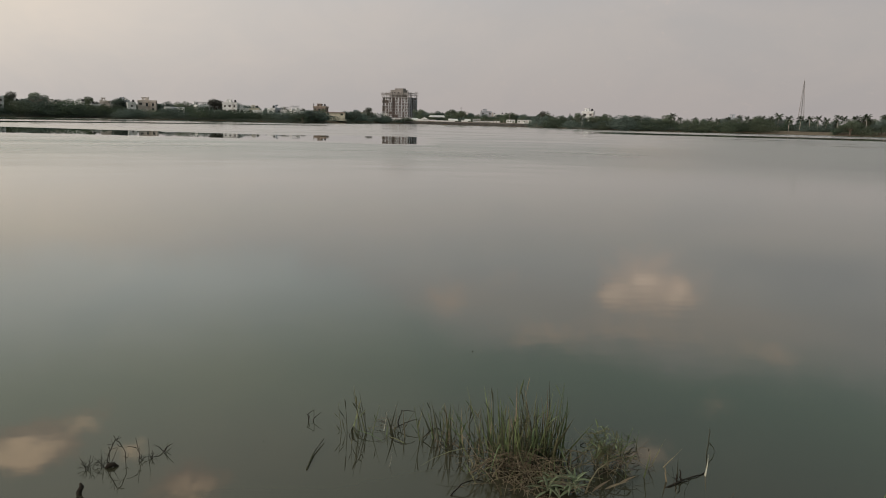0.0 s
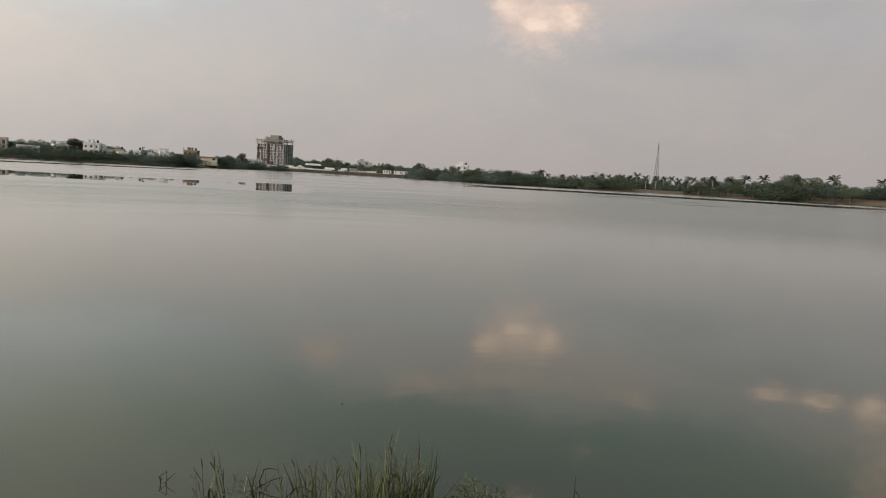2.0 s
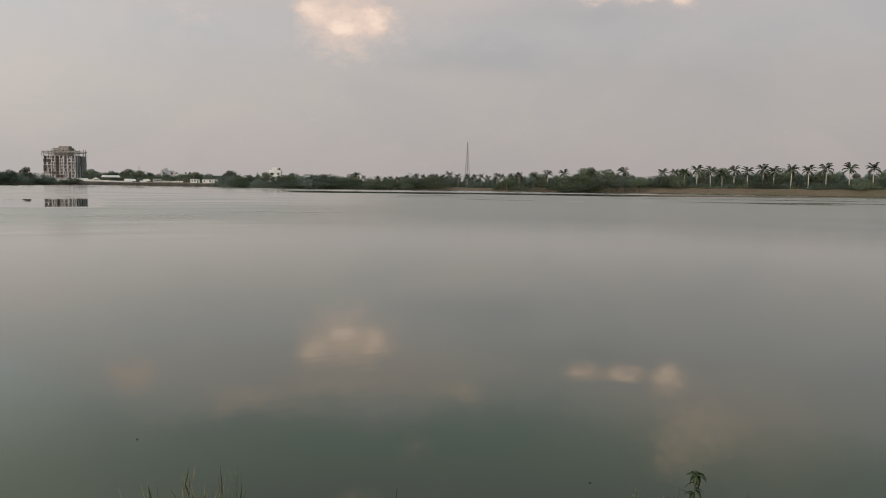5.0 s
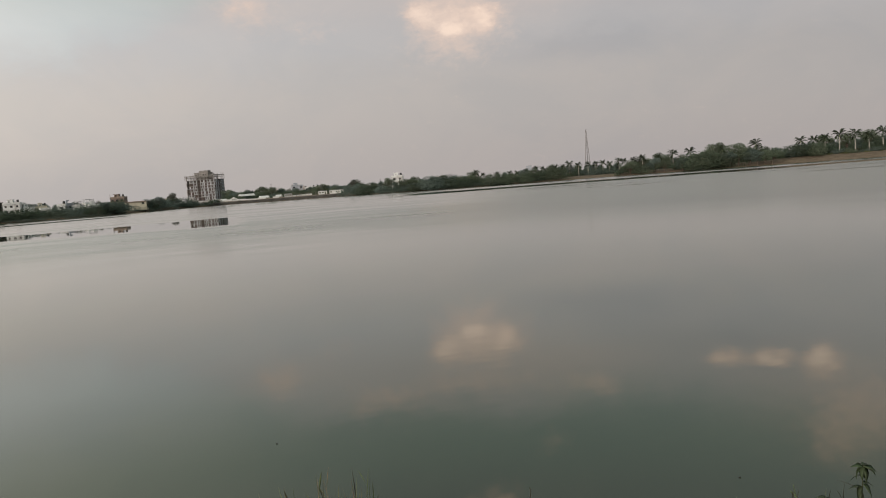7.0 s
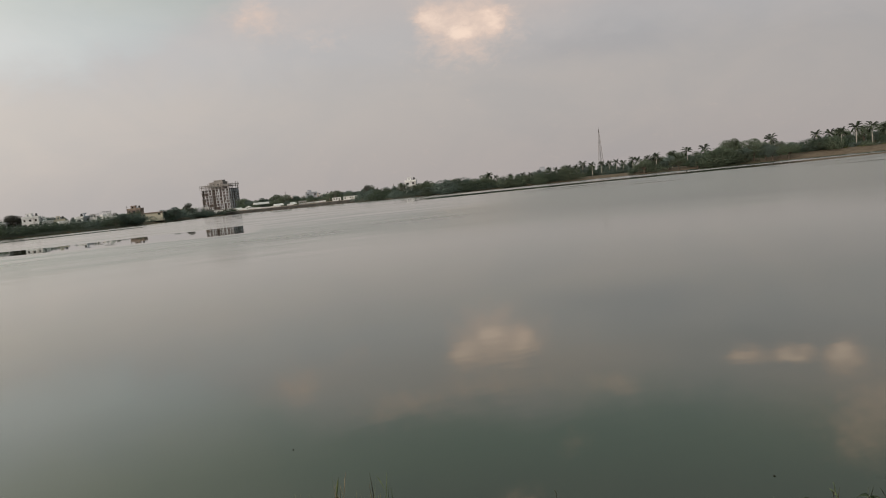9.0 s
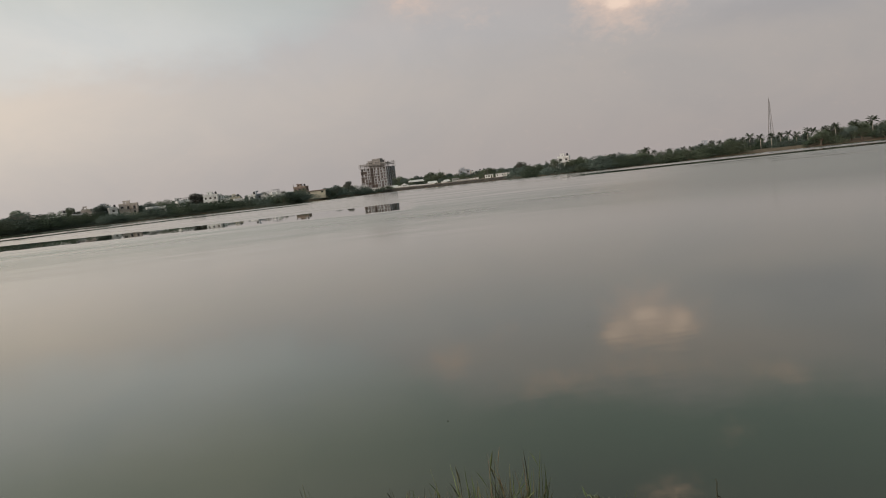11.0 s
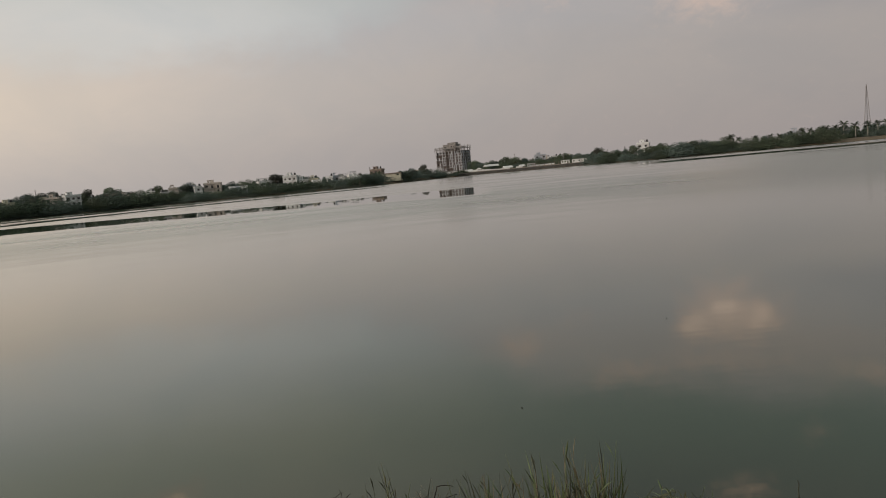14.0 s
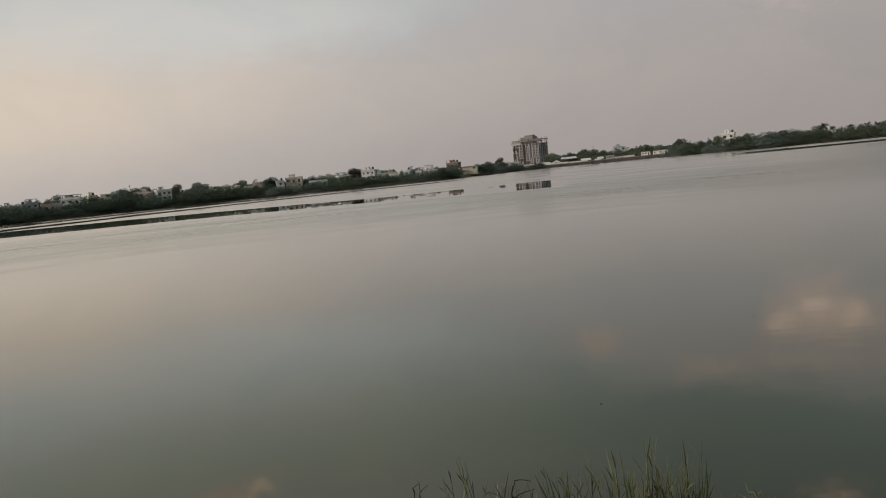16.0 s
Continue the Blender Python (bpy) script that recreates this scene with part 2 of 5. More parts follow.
PANE = material("window_glass", (0.02, 0.024, 0.028), (0.045, 0.05, 0.055), 0.5, 0.25, 0.0, 0.5, spec=0.5)
STEEL = material("steel", (0.16, 0.155, 0.155), (0.30, 0.29, 0.285), 1.5, 0.55, 0.0, 0.0, (0.20, 0.12, 0.08), metallic=0.5)
SHEET = material("metal_sheet", (0.40, 0.41, 0.42), (0.62, 0.62, 0.61), 0.6, 0.5, 0.0, 0.3, (0.33, 0.24, 0.18), metallic=0.3)
TANK = material("black_plastic", (0.02, 0.02, 0.022), (0.05, 0.05, 0.052), 1.0, 0.5)
REED_GREEN = material("reed_green", (0.070, 0.100, 0.042), (0.172, 0.212, 0.094), 3.0, 0.55, 0.0, 0.5)
REED_OLIVE = material("reed_olive", (0.088, 0.090, 0.044), (0.205, 0.198, 0.105), 3.0, 0.6, 0.0, 0.5)
REED_DRY = material("reed_dry", (0.120, 0.092, 0.058), (0.310, 0.250, 0.165), 3.0, 0.75, 0.0, 0.5)
REED_DARK = material("reed_dark", (0.035, 0.038, 0.022), (0.075, 0.075, 0.045), 3.0, 0.6, 0.0, 0.4)
TANGLE = material("brown_litter", (0.13, 0.092, 0.062), (0.27, 0.205, 0.145), 3.0, 0.8, 0.0, 0.5)
BLEACHED = material("bleached_reed", (0.46, 0.45, 0.36), (0.66, 0.64, 0.54), 4.0, 0.7, 0.0, 0.3)
TWIG = material("dead_twig", (0.022, 0.018, 0.015), (0.055, 0.045, 0.037), 8.0, 0.85, 0.001, spec=0.12)
WEED_LEAF = material("weed_leaf", (0.032, 0.050, 0.024), (0.085, 0.112, 0.055), 5.0, 0.55, 0.001, 0.4, spec=0.25)
PALE_LEAF = material("pale_leaf", (0.15, 0.19, 0.10), (0.29, 0.33, 0.20), 5.0, 0.5, 0.001, 0.4)


def ground_material():
    mat = bpy.data.materials.new("lakeside_earth")
    mat.use_nodes = True
    N = Nodes(mat.node_tree)
    co = N.add("ShaderNodeTexCoord").outputs["Object"]
    big, _ = N.noise(co, 0.02, 4.0, 0.6)
    mid, _ = N.noise(co, 0.35, 5.0, 0.65)
    fine, _ = N.noise(co, 9.0, 4.0, 0.65)
    earth = N.mix(N.step(mid, 0.35, 0.65), rgb(0.15, 0.105, 0.07), rgb(0.26, 0.19, 0.13))
    grass = N.mix(N.step(mid, 0.4, 0.62), rgb(0.085, 0.09, 0.045), rgb(0.17, 0.15, 0.08))
    col = N.mix(N.step(N.m("ADD", N.m("MULTIPLY", big, 0.5), N.m("MULTIPLY", mid, 0.5)), 0.5, 0.6), earth, grass)
    col = N.mix(N.m("MULTIPLY", fine, 0.5), col, rgb(0.09, 0.07, 0.05))
    b = N.add("ShaderNodeBsdfPrincipled")
    N.link(col, b.inputs["Base Color"])
    b.inputs["Roughness"].default_value = 0.95
    bn = N.add("ShaderNodeBump")
    bn.inputs["Distance"].default_value = 0.03
    N.link(fine, bn.inputs["Height"])
    N.link(bn.outputs[0], b.inputs["Normal"])
    N.link(b.outputs[0], N.add("ShaderNodeOutputMaterial").inputs[0])
    return mat


def water_material():
    """Murky green lake: calm near the bank, wind ripple farther out, with calm lanes between."""
    mat = bpy.data.materials.new("lake_water")
    mat.use_nodes = True
    N = Nodes(mat.node_tree)
    co = N.add("ShaderNodeTexCoord").outputs["Object"]
    x, y, z = N.split(co)
    r = N.m("SQRT", N.m("ADD", N.m("MULTIPLY", x, x), N.m("MULTIPLY", y, y)))
    a = N.m("MULTIPLY", N.m("ARCTAN2", N.m("MULTIPLY", x, -1.0), y), 57.2958)
    lane = N.xyz(N.m("MULTIPLY", a, 0.065), N.m("MULTIPLY", N.m("LOGARITHM", N.m("MAXIMUM", r, 1.0), 2.718), 13.0), 0.0)
    n_lane, _ = N.noise(lane, 1.0, 1.5, 0.55)
    streak = N.xyz(N.m("MULTIPLY", a, 0.10), N.m("MULTIPLY", N.m("LOGARITHM", N.m("MAXIMUM", r, 1.0), 2.718), 38.0), 4.0)
    n_streak, _ = N.noise(streak, 1.0, 1.0, 0.5)
    n_wob, _ = N.noise(N.xyz(N.m("MULTIPLY", a, 0.18), 0.0, 0.0), 1.0, 3.0, 0.6)
    re = N.m("MULTIPLY", r, N.m("MULTIPLY_ADD", n_wob, 0.06, 0.97))
    left_a = N.m("MAXIMUM", a, 0.0)

    def ring(lo, hi, soft):
        """1 between two distances, which may change with the azimuth."""
        u, v = N.m("SUBTRACT", re, lo), N.m("SUBTRACT", re, hi)
        return N.m("MULTIPLY", N.step(u, -soft, soft), N.m("SUBTRACT", 1.0, N.step(v, -soft, soft)))

    left = N.step(a, -4.5, -2.5)
    band_lo = N.m("MULTIPLY_ADD", left_a, 1.05, 92.0)
    band_hi = N.m("MULTIPLY_ADD", N.m("MAXIMUM", N.m("SUBTRACT", a, 12.0), 0.0), 2.4, 136.0)
    calm = N.m("MULTIPLY", ring(band_lo, band_hi, 4.0), left)
    slant = N.m("MULTIPLY_ADD", a, -3.3, 236.0 + 86.0)
    calm = N.m("MAXIMUM", calm, N.m("MULTIPLY", ring(slant, N.m("ADD", slant, 32.0), 3.5), N.step(a, 1.0, 7.0)))
    slant2 = N.m("MULTIPLY_ADD", a, -4.5, 330.0 + 117.0)
    calm = N.m("MAXIMUM", calm, N.m("MULTIPLY", ring(slant2, N.m("ADD", slant2, 42.0), 6.0), N.m("MULTIPLY", N.step(a, 6.0, 14.0), 0.9)))
    right = N.m("SUBTRACT", 1.0, N.step(a, -20.0, -9.0))
    calm = N.m("MAXIMUM", calm, N.m("MULTIPLY", ring(N.m("MULTIPLY_ADD", N.m("MAXIMUM", N.m("SUBTRACT", -42.0, a), 0.0), 3.8, 247.0), N.m("MULTIPLY_ADD", N.m("MAXIMUM", N.m("SUBTRACT", -42.0, a), 0.0), 3.0, 302.0), 3.0), right))
    beyond = N.step(N.m("SUBTRACT", re, band_hi), 4.0, 20.0)
    calm = N.m("MAXIMUM", calm, N.m("MULTIPLY", N.m("MULTIPLY", N.step(n_lane, 0.57, 0.63), beyond), 0.7))
    rough = N.m("MULTIPLY_ADD", N.step(r, 19.0, 72.0), 0.229, 0.024)
    rough = N.m("MULTIPLY", rough, N.m("MULTIPLY_ADD", N.m("MULTIPLY", N.m("SUBTRACT", n_lane, 0.5), N.step(r, 14.0, 30.0)), N.m("MULTIPLY_ADD", N.step(a, -24.0, -8.0), 0.6, 0.3), 1.0))
    open_side = N.m("MAXIMUM", N.step(a, -27.0, -15.0), N.step(re, 296.0, 308.0))
    far = N.m("MULTIPLY", N.step(re, 84.0, 128.0), open_side)
    breeze = N.m("MULTIPLY", N.step(re, 68.0, 98.0), open_side)
    rough = N.m("MULTIPLY", rough, N.m("MULTIPLY_ADD", far, -0.72, 1.0))
    rough = N.m("MULTIPLY", rough, N.m("SUBTRACT", 1.0, N.m("MULTIPLY", calm, 0.9)))
    rough = N.m("MAXIMUM", rough, 0.02)
    silt, _ = N.noise(co, 0.25, 4.0, 0.6)
    green = N.mix(N.step(silt, 0.3, 0.7), rgb(0.032, 0.047, 0.022), rgb(0.040, 0.057, 0.028))
    mud = N.mix(N.step(silt, 0.3, 0.7), rgb(0.046, 0.043, 0.029), rgb(0.060, 0.055, 0.037))
    body = N.mix(N.step(r, 6.0, 9.0), mud, green)       # silt stirred up along the bank
    b = N.add("ShaderNodeBsdfPrincipled")
    N.link(body, b.inputs["Base Color"])
    N.link(rough, b.inputs["Roughness"])
    b.inputs["IOR"].default_value = 1.5          # raised above water's 1.33 to strengthen reflections
    # added coat layer brightens the reflected low sky where wind roughens the water
    N.link(N.m("MULTIPLY_ADD", N.m("MULTIPLY", N.m("MULTIPLY", N.step(re, 14.0, 62.0), N.m("MULTIPLY_ADD", far, -0.75, 1.0)), N.m("SUBTRACT", 1.0, N.m("MULTIPLY", calm, 0.9))), N.m("MAXIMUM", N.m("MULTIPLY_ADD", N.step(a, -30.0, -4.0), 0.3, 0.5), N.step(re, 300.0, 318.0)), N.m("MULTIPLY_ADD", N.step(re, 14.0, 62.0), -0.13, 0.20)), b.inputs["Coat Weight"])
    N.link(rough, b.inputs["Coat Roughness"])
    # slight yellow-green cast put into the reflections
    b.inputs["Specular Tint"].default_value = rgb(0.99, 1.0, 0.89)
    b.inputs["Coat Tint"].default_value = rgb(0.99, 1.0, 0.955)
    # small ripple, in patches of wind
    rip, _ = N.noise(N.xyz(N.m("MULTIPLY", x, 0.6), N.m("MULTIPLY", y, 1.3), 0.0), 2.2, 3.0, 0.5)
    gust, _ = N.noise(co, 0.05, 3.0, 0.6)
    # one cat's-paw of wind out on the lake
    gx, gy = N.m("DIVIDE", N.m("SUBTRACT", x, 21.0), 8.0), N.m("DIVIDE", N.m("SUBTRACT", y, 57.0), 11.0)
    paw = N.m("EXPONENT", N.m("MULTIPLY", N.m("ADD", N.m("MULTIPLY", gx, gx), N.m("MULTIPLY", gy, gy)), -1.0))
    wave, _ = N.noise(N.xyz(N.m("MULTIPLY", x, 0.5), y, 0.0), 0.75, 2.0, 0.5)
    still = N.m("MULTIPLY", N.m("SUBTRACT", 1.0, calm), N.m("SUBTRACT", 1.0, N.step(r, 50.0, 120.0)))
    height = N.m("MULTIPLY", rip, N.m("MULTIPLY", N.m("MULTIPLY_ADD", N.step(gust, 0.42, 0.62), 0.0016, 0.0006), still))
    height = N.m("ADD", height, N.m("MULTIPLY", wave, N.m("MULTIPLY", paw, 0.05)))
    # small wave slopes far out, in lanes of different strength
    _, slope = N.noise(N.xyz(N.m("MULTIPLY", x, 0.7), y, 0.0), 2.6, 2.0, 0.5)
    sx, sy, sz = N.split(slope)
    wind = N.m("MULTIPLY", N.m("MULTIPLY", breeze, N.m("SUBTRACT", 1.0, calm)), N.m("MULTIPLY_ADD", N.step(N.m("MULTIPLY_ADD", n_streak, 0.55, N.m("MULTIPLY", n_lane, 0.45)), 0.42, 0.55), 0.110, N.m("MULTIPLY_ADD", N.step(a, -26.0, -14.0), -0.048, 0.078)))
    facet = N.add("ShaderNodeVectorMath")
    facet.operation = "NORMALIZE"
    # one-sided tilt to the near bank: brightness of higher sky put into the normals
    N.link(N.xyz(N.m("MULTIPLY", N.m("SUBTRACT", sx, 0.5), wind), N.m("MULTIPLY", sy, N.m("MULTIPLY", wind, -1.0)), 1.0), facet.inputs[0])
    bn = N.add("ShaderNodeBump")
    bn.inputs["Strength"].default_value = 1.0
    bn.inputs["Distance"].default_value = 1.0
    N.link(height, bn.inputs["Height"])
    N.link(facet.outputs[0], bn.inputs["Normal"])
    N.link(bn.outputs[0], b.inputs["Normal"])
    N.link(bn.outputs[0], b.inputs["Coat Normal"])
    N.link(b.outputs[0], N.add("ShaderNodeOutputMaterial").inputs[0])
    return mat


EARTH, WATER = ground_material(), water_material()


# ---------------------------------------------------------------- mesh helpers
class Shape:
    """Collects points and faces for one mesh."""

    def __init__(self):
        self.v, self.f = [], []

    def quad(self, *p):
        n = len(self.v)
        self.v += [tuple(q) for q in p]
        self.f.append(tuple(range(n, n + len(p))))
        return self

    def box(self, x0, y0, z0, x1, y1, z1):
        n = len(self.v)
        self.v += [(x0, y0, z0), (x1, y0, z0), (x1, y1, z0), (x0, y1, z0), (x0, y0, z1), (x1, y0, z1), (x1, y1, z1), (x0, y1, z1)]
        self.f += [tuple(n + i for i in q) for q in ((3, 2, 1, 0), (4, 5, 6, 7), (0, 1, 5, 4), (1, 2, 6, 5), (2, 3, 7, 6), (3, 0, 4, 7))]
        return self

    def tube(self, pts, radii, sides=6):
        """A round, tapering rod along the points."""
        pts = [Vector(p) for p in pts]
        if not hasattr(radii, "__len__"):
            radii = [radii] * len(pts)
        start = len(self.v)
        for i, p in enumerate(pts):
            d = (pts[min(i + 1, len(pts) - 1)] - pts[max(i - 1, 0)]).normalized()
            side = d.cross(Vector((0.31, 0.95, 0.05))).normalized()
            up = d.cross(side)
            for k in range(sides):
                a = 2 * math.pi * k / sides
                self.v.append(tuple(p + radii[i] * (math.cos(a) * side + math.sin(a) * up)))
        for i in range(len(pts) - 1):
            for k in range(sides):
                a, b = start + i * sides + k, start + i * sides + (k + 1) % sides
                self.f.append((a, b, b + sides, a + sides))
        self.f.append(tuple(start + k for k in reversed(range(sides))))
        self.f.append(tuple(start + (len(pts) - 1) * sides + k for k in range(sides)))
        return self

    def panel(self, w, h, thick, holes=()):
        """An upright wall along x, facing -y, with openings (x0, z0, x1, z1) that go right through."""
        xs = sorted({0.0, w, *(q for o in holes for q in (o[0], o[2]))})
        zs = sorted({0.0, h, *(q for o in holes for q in (o[1], o[3]))})
        nx, nz, base = len(xs), len(zs), len(self.v)
        for y in (0.0, thick):
            self.v += [(x, y, z) for z in zs for x in xs]

        def solid(i, j):
            if not (0 <= i < nx - 1 and 0 <= j < nz - 1):
                return False
            cx, cz = (xs[i] + xs[i + 1]) / 2, (zs[j] + zs[j + 1]) / 2
            return not any(o[0] < cx < o[2] and o[1] < cz < o[3] for o in holes)

        def at(i, j, back):
            return base + back * nx * nz + j * nx + i

        for i in range(nx - 1):
            for j in range(nz - 1):
                if not solid(i, j):
                    continue
                self.f.append((at(i, j, 0), at(i + 1, j, 0), at(i + 1, j + 1, 0), at(i, j + 1, 0)))
                self.f.append((at(i, j + 1, 1), at(i + 1, j + 1, 1), at(i + 1, j, 1), at(i, j, 1)))
                for open_side, p, q in ((not solid(i - 1, j), (i, j), (i, j + 1)), (not solid(i + 1, j), (i + 1, j + 1), (i + 1, j)),
                                        (not solid(i, j - 1), (i + 1, j), (i, j)), (not solid(i, j + 1), (i, j + 1), (i + 1, j + 1))):
                    if open_side:
                        self.f.append((at(*p, 0), at(*q, 0), at(*q, 1), at(*p, 1)))
        return self

    def mesh(self, name, mat, smooth=False):
        me = bpy.data.meshes.new(name)
        me.from_pydata(self.v, [], self.f)
        me.materials.append(mat)
        if smooth:
            me.polygons.foreach_set("use_smooth", [True] * len(me.polygons))
        me.update()
        return me


def thing(name, m, label, category, group=""):
    ob = new(name)
    ob.empty_display_size = 0.2
    ob.matrix_world = m
    return tagged(ob, label, category, group)


def part(name, shape, mat, parent, label="", m=None, smooth=False):
    """One mesh object under a thing or a part; shape is a Shape or a mesh that alike parts share."""
    data = shape.mesh(name, mat, smooth) if isinstance(shape, Shape) else shape
    ob = new(name, data)
    ob.parent = parent
    if m is not None:
        ob.matrix_basis = m
    return tagged(ob, label)


def single(name, shape, mat, m, label, category, group="", kind="", smooth=False):
    ob = new(name, shape.mesh(name, mat, smooth) if isinstance(shape, Shape) else shape)
    ob.matrix_world = m
    return tagged(ob, label, category, group, kind)


def lerp_table(table, x):
    if x <= table[0][0]:
        return table[0][1]
    for (a, u), (b, v) in zip(table, table[1:]):
        if x <= b:
            return u + (v - u) * (x - a) / (b - a)
    return table[-1][1]


def polar(a, r):
    return -r * math.sin(radians(a)), r * math.cos(radians(a))


# ---------------------------------------------------------------- the lake basin
# far shore: distance by azimuth (degrees, positive to the left of straight ahead)
SHORE = [(-180, 400), (-90, 330), (-65, 400), (-52, 430), (-43, 435), (-28, 440), (-15, 450), (-11, 540), (-6, 590), (-2, 620),
         (0, 600), (3, 520), (6, 470), (15, 490), (22, 500), (30, 490), (37, 450), (50, 400), (90, 330), (180, 400)]
# height of the land behind the shore
RISE = [(-180, 1.5), (-60, 3.3), (-44, 3.2), (-42, 2.2), (-34, 1.8), (-32, 1.7), (-28, 1.7), (-26, 1.4), (-13, 1.4), (-11, 2.5), (-2, 2.6), (0, 1.6), (180, 1.4)]
NEAR_EDGE = 3.9


def shore(a):
    return lerp_table(SHORE, a) + 5.0 * noise.noise((a * 0.35, 3.1, 0.0)) + 2.0 * noise.noise((a * 1.7, 8.1, 0.0))


def ground_z(x, y):
    r = math.hypot(x, y)
    a = math.degrees(math.atan2(-x, y))
    near = y - (NEAR_EDGE + 0.25 * noise.noise((x * 0.5, 1.7, 0.0)) + 0.0009 * x * x * (1 if abs(x) < 200 else 0))
    far = shore(a) - r
    s = min(near, far)
    if s > 0:
        return -min(s * 0.22, 1.8)
    if near < far:
        z = min(-near * 0.52, 1.42) + 0.06 * noise.noise((x * 0.8, y * 0.8, 0.0))
        return z + max(0.0, min((-near - 30) * 0.01, 3.0))
    d, top = -far, lerp_table(RISE, a)
    z = top * min(d / (6.0 + top * 4.0), 1.0) ** 0.8
    return z + 0.4 * noise.noise((x * 0.03, y * 0.03, 2.0)) * min(d / 30.0, 1.0) + min(max(d - 60, 0.0) * 0.006, 6.0)


def build_ground():
    azs = []
    a = -180.0
    while a < 180.0:
        azs.append(a)
        a += 0.5 if -70 <= a < 65 else 3.0
    s = Shape()
    rows = 0
    for a in azs:
        d = shore(a)
        rr = [0.4, 1, 1.8, 2.6, 3.2, 3.6, 3.9, 4.2, 4.6, 5, 5.6, 6.4, 7.5, 10, 16, 30, 60, 120, 220, d - 40, d - 14, d - 6, d - 3, d - 1.2, d - 0.3, d + 0.4,
              d + 1.2, d + 2.2, d + 3.5, d + 5, d + 7, d + 10, d + 14, d + 20, d + 32, d + 60, d + 110, d + 200, d + 400, 1400, 2400, 4600]
        rows = len(rr)
        for r in rr:
            x, y = polar(a, r)
            s.v.append((x, y, ground_z(x, y) if r < 1300 else 6.0))
    n = len(azs)
    for i in range(n):
        j = (i + 1) % n
        for k in range(rows - 1):
            s.f.append((i * rows + k, i * rows + k + 1, j * rows + k + 1, j * rows + k))
    s.f.append(tuple(i * rows for i in range(n)))
    return single("ground", s, EARTH, Matrix(), "brown earth and dry grass of the lake banks", "ground", kind="structure", smooth=True)


build_ground()
lake = Shape()
lake.v = [(*polar(i * 3.0, 900.0), 0.0) for i in range(120)]
lake.f = [tuple(range(120))]
single("water", lake, WATER, Matrix(), "still murky green lake reflecting the dusk sky", "water", kind="structure")


# ---------------------------------------------------------------- trees
def crown_shape(rng, lobes, leaves, size):
    """Many small leaf clumps over the lobes (x, y, z, rx, ry, rz) of a crown; thinner towards the outline."""
    s = Shape()
    weights = [l[3] * l[5] for l in lobes]
    for _ in range(leaves):
        cx, cy, cz, rx, ry, rz = rng.choices(lobes, weights)[0]
        u = Vector((rng.gauss(0, 1), rng.gauss(0, 1), rng.gauss(0, 1))).normalized()
        k = 1.0 - 0.40 * rng.random() ** 2.0 + (0.12 if rng.random() < 0.85 else 0.26) * rng.random()
        p = Vector((cx + rx * u.x * k, cy + ry * u.y * k, cz + rz * u.z * k))
        if p.z < 0.1:
            continue
        n = (u + Vector((0, 0, 0.35)) + 0.7 * Vector((rng.gauss(0, 1), rng.gauss(0, 1), rng.gauss(0, 1)))).normalized()
        t = n.cross(Vector((rng.random() - 0.5, rng.random() - 0.5, 1.0))).normalized()
        b = n.cross(t)
        w, h = size * rng.uniform(0.5, 1.2), size * rng.uniform(0.4, 0.9)
        s.quad(p - t * w, p - b * h * 0.6 + n * h * 0.2, p + t * w, p + b * h + n * h * 0.15)
    return s


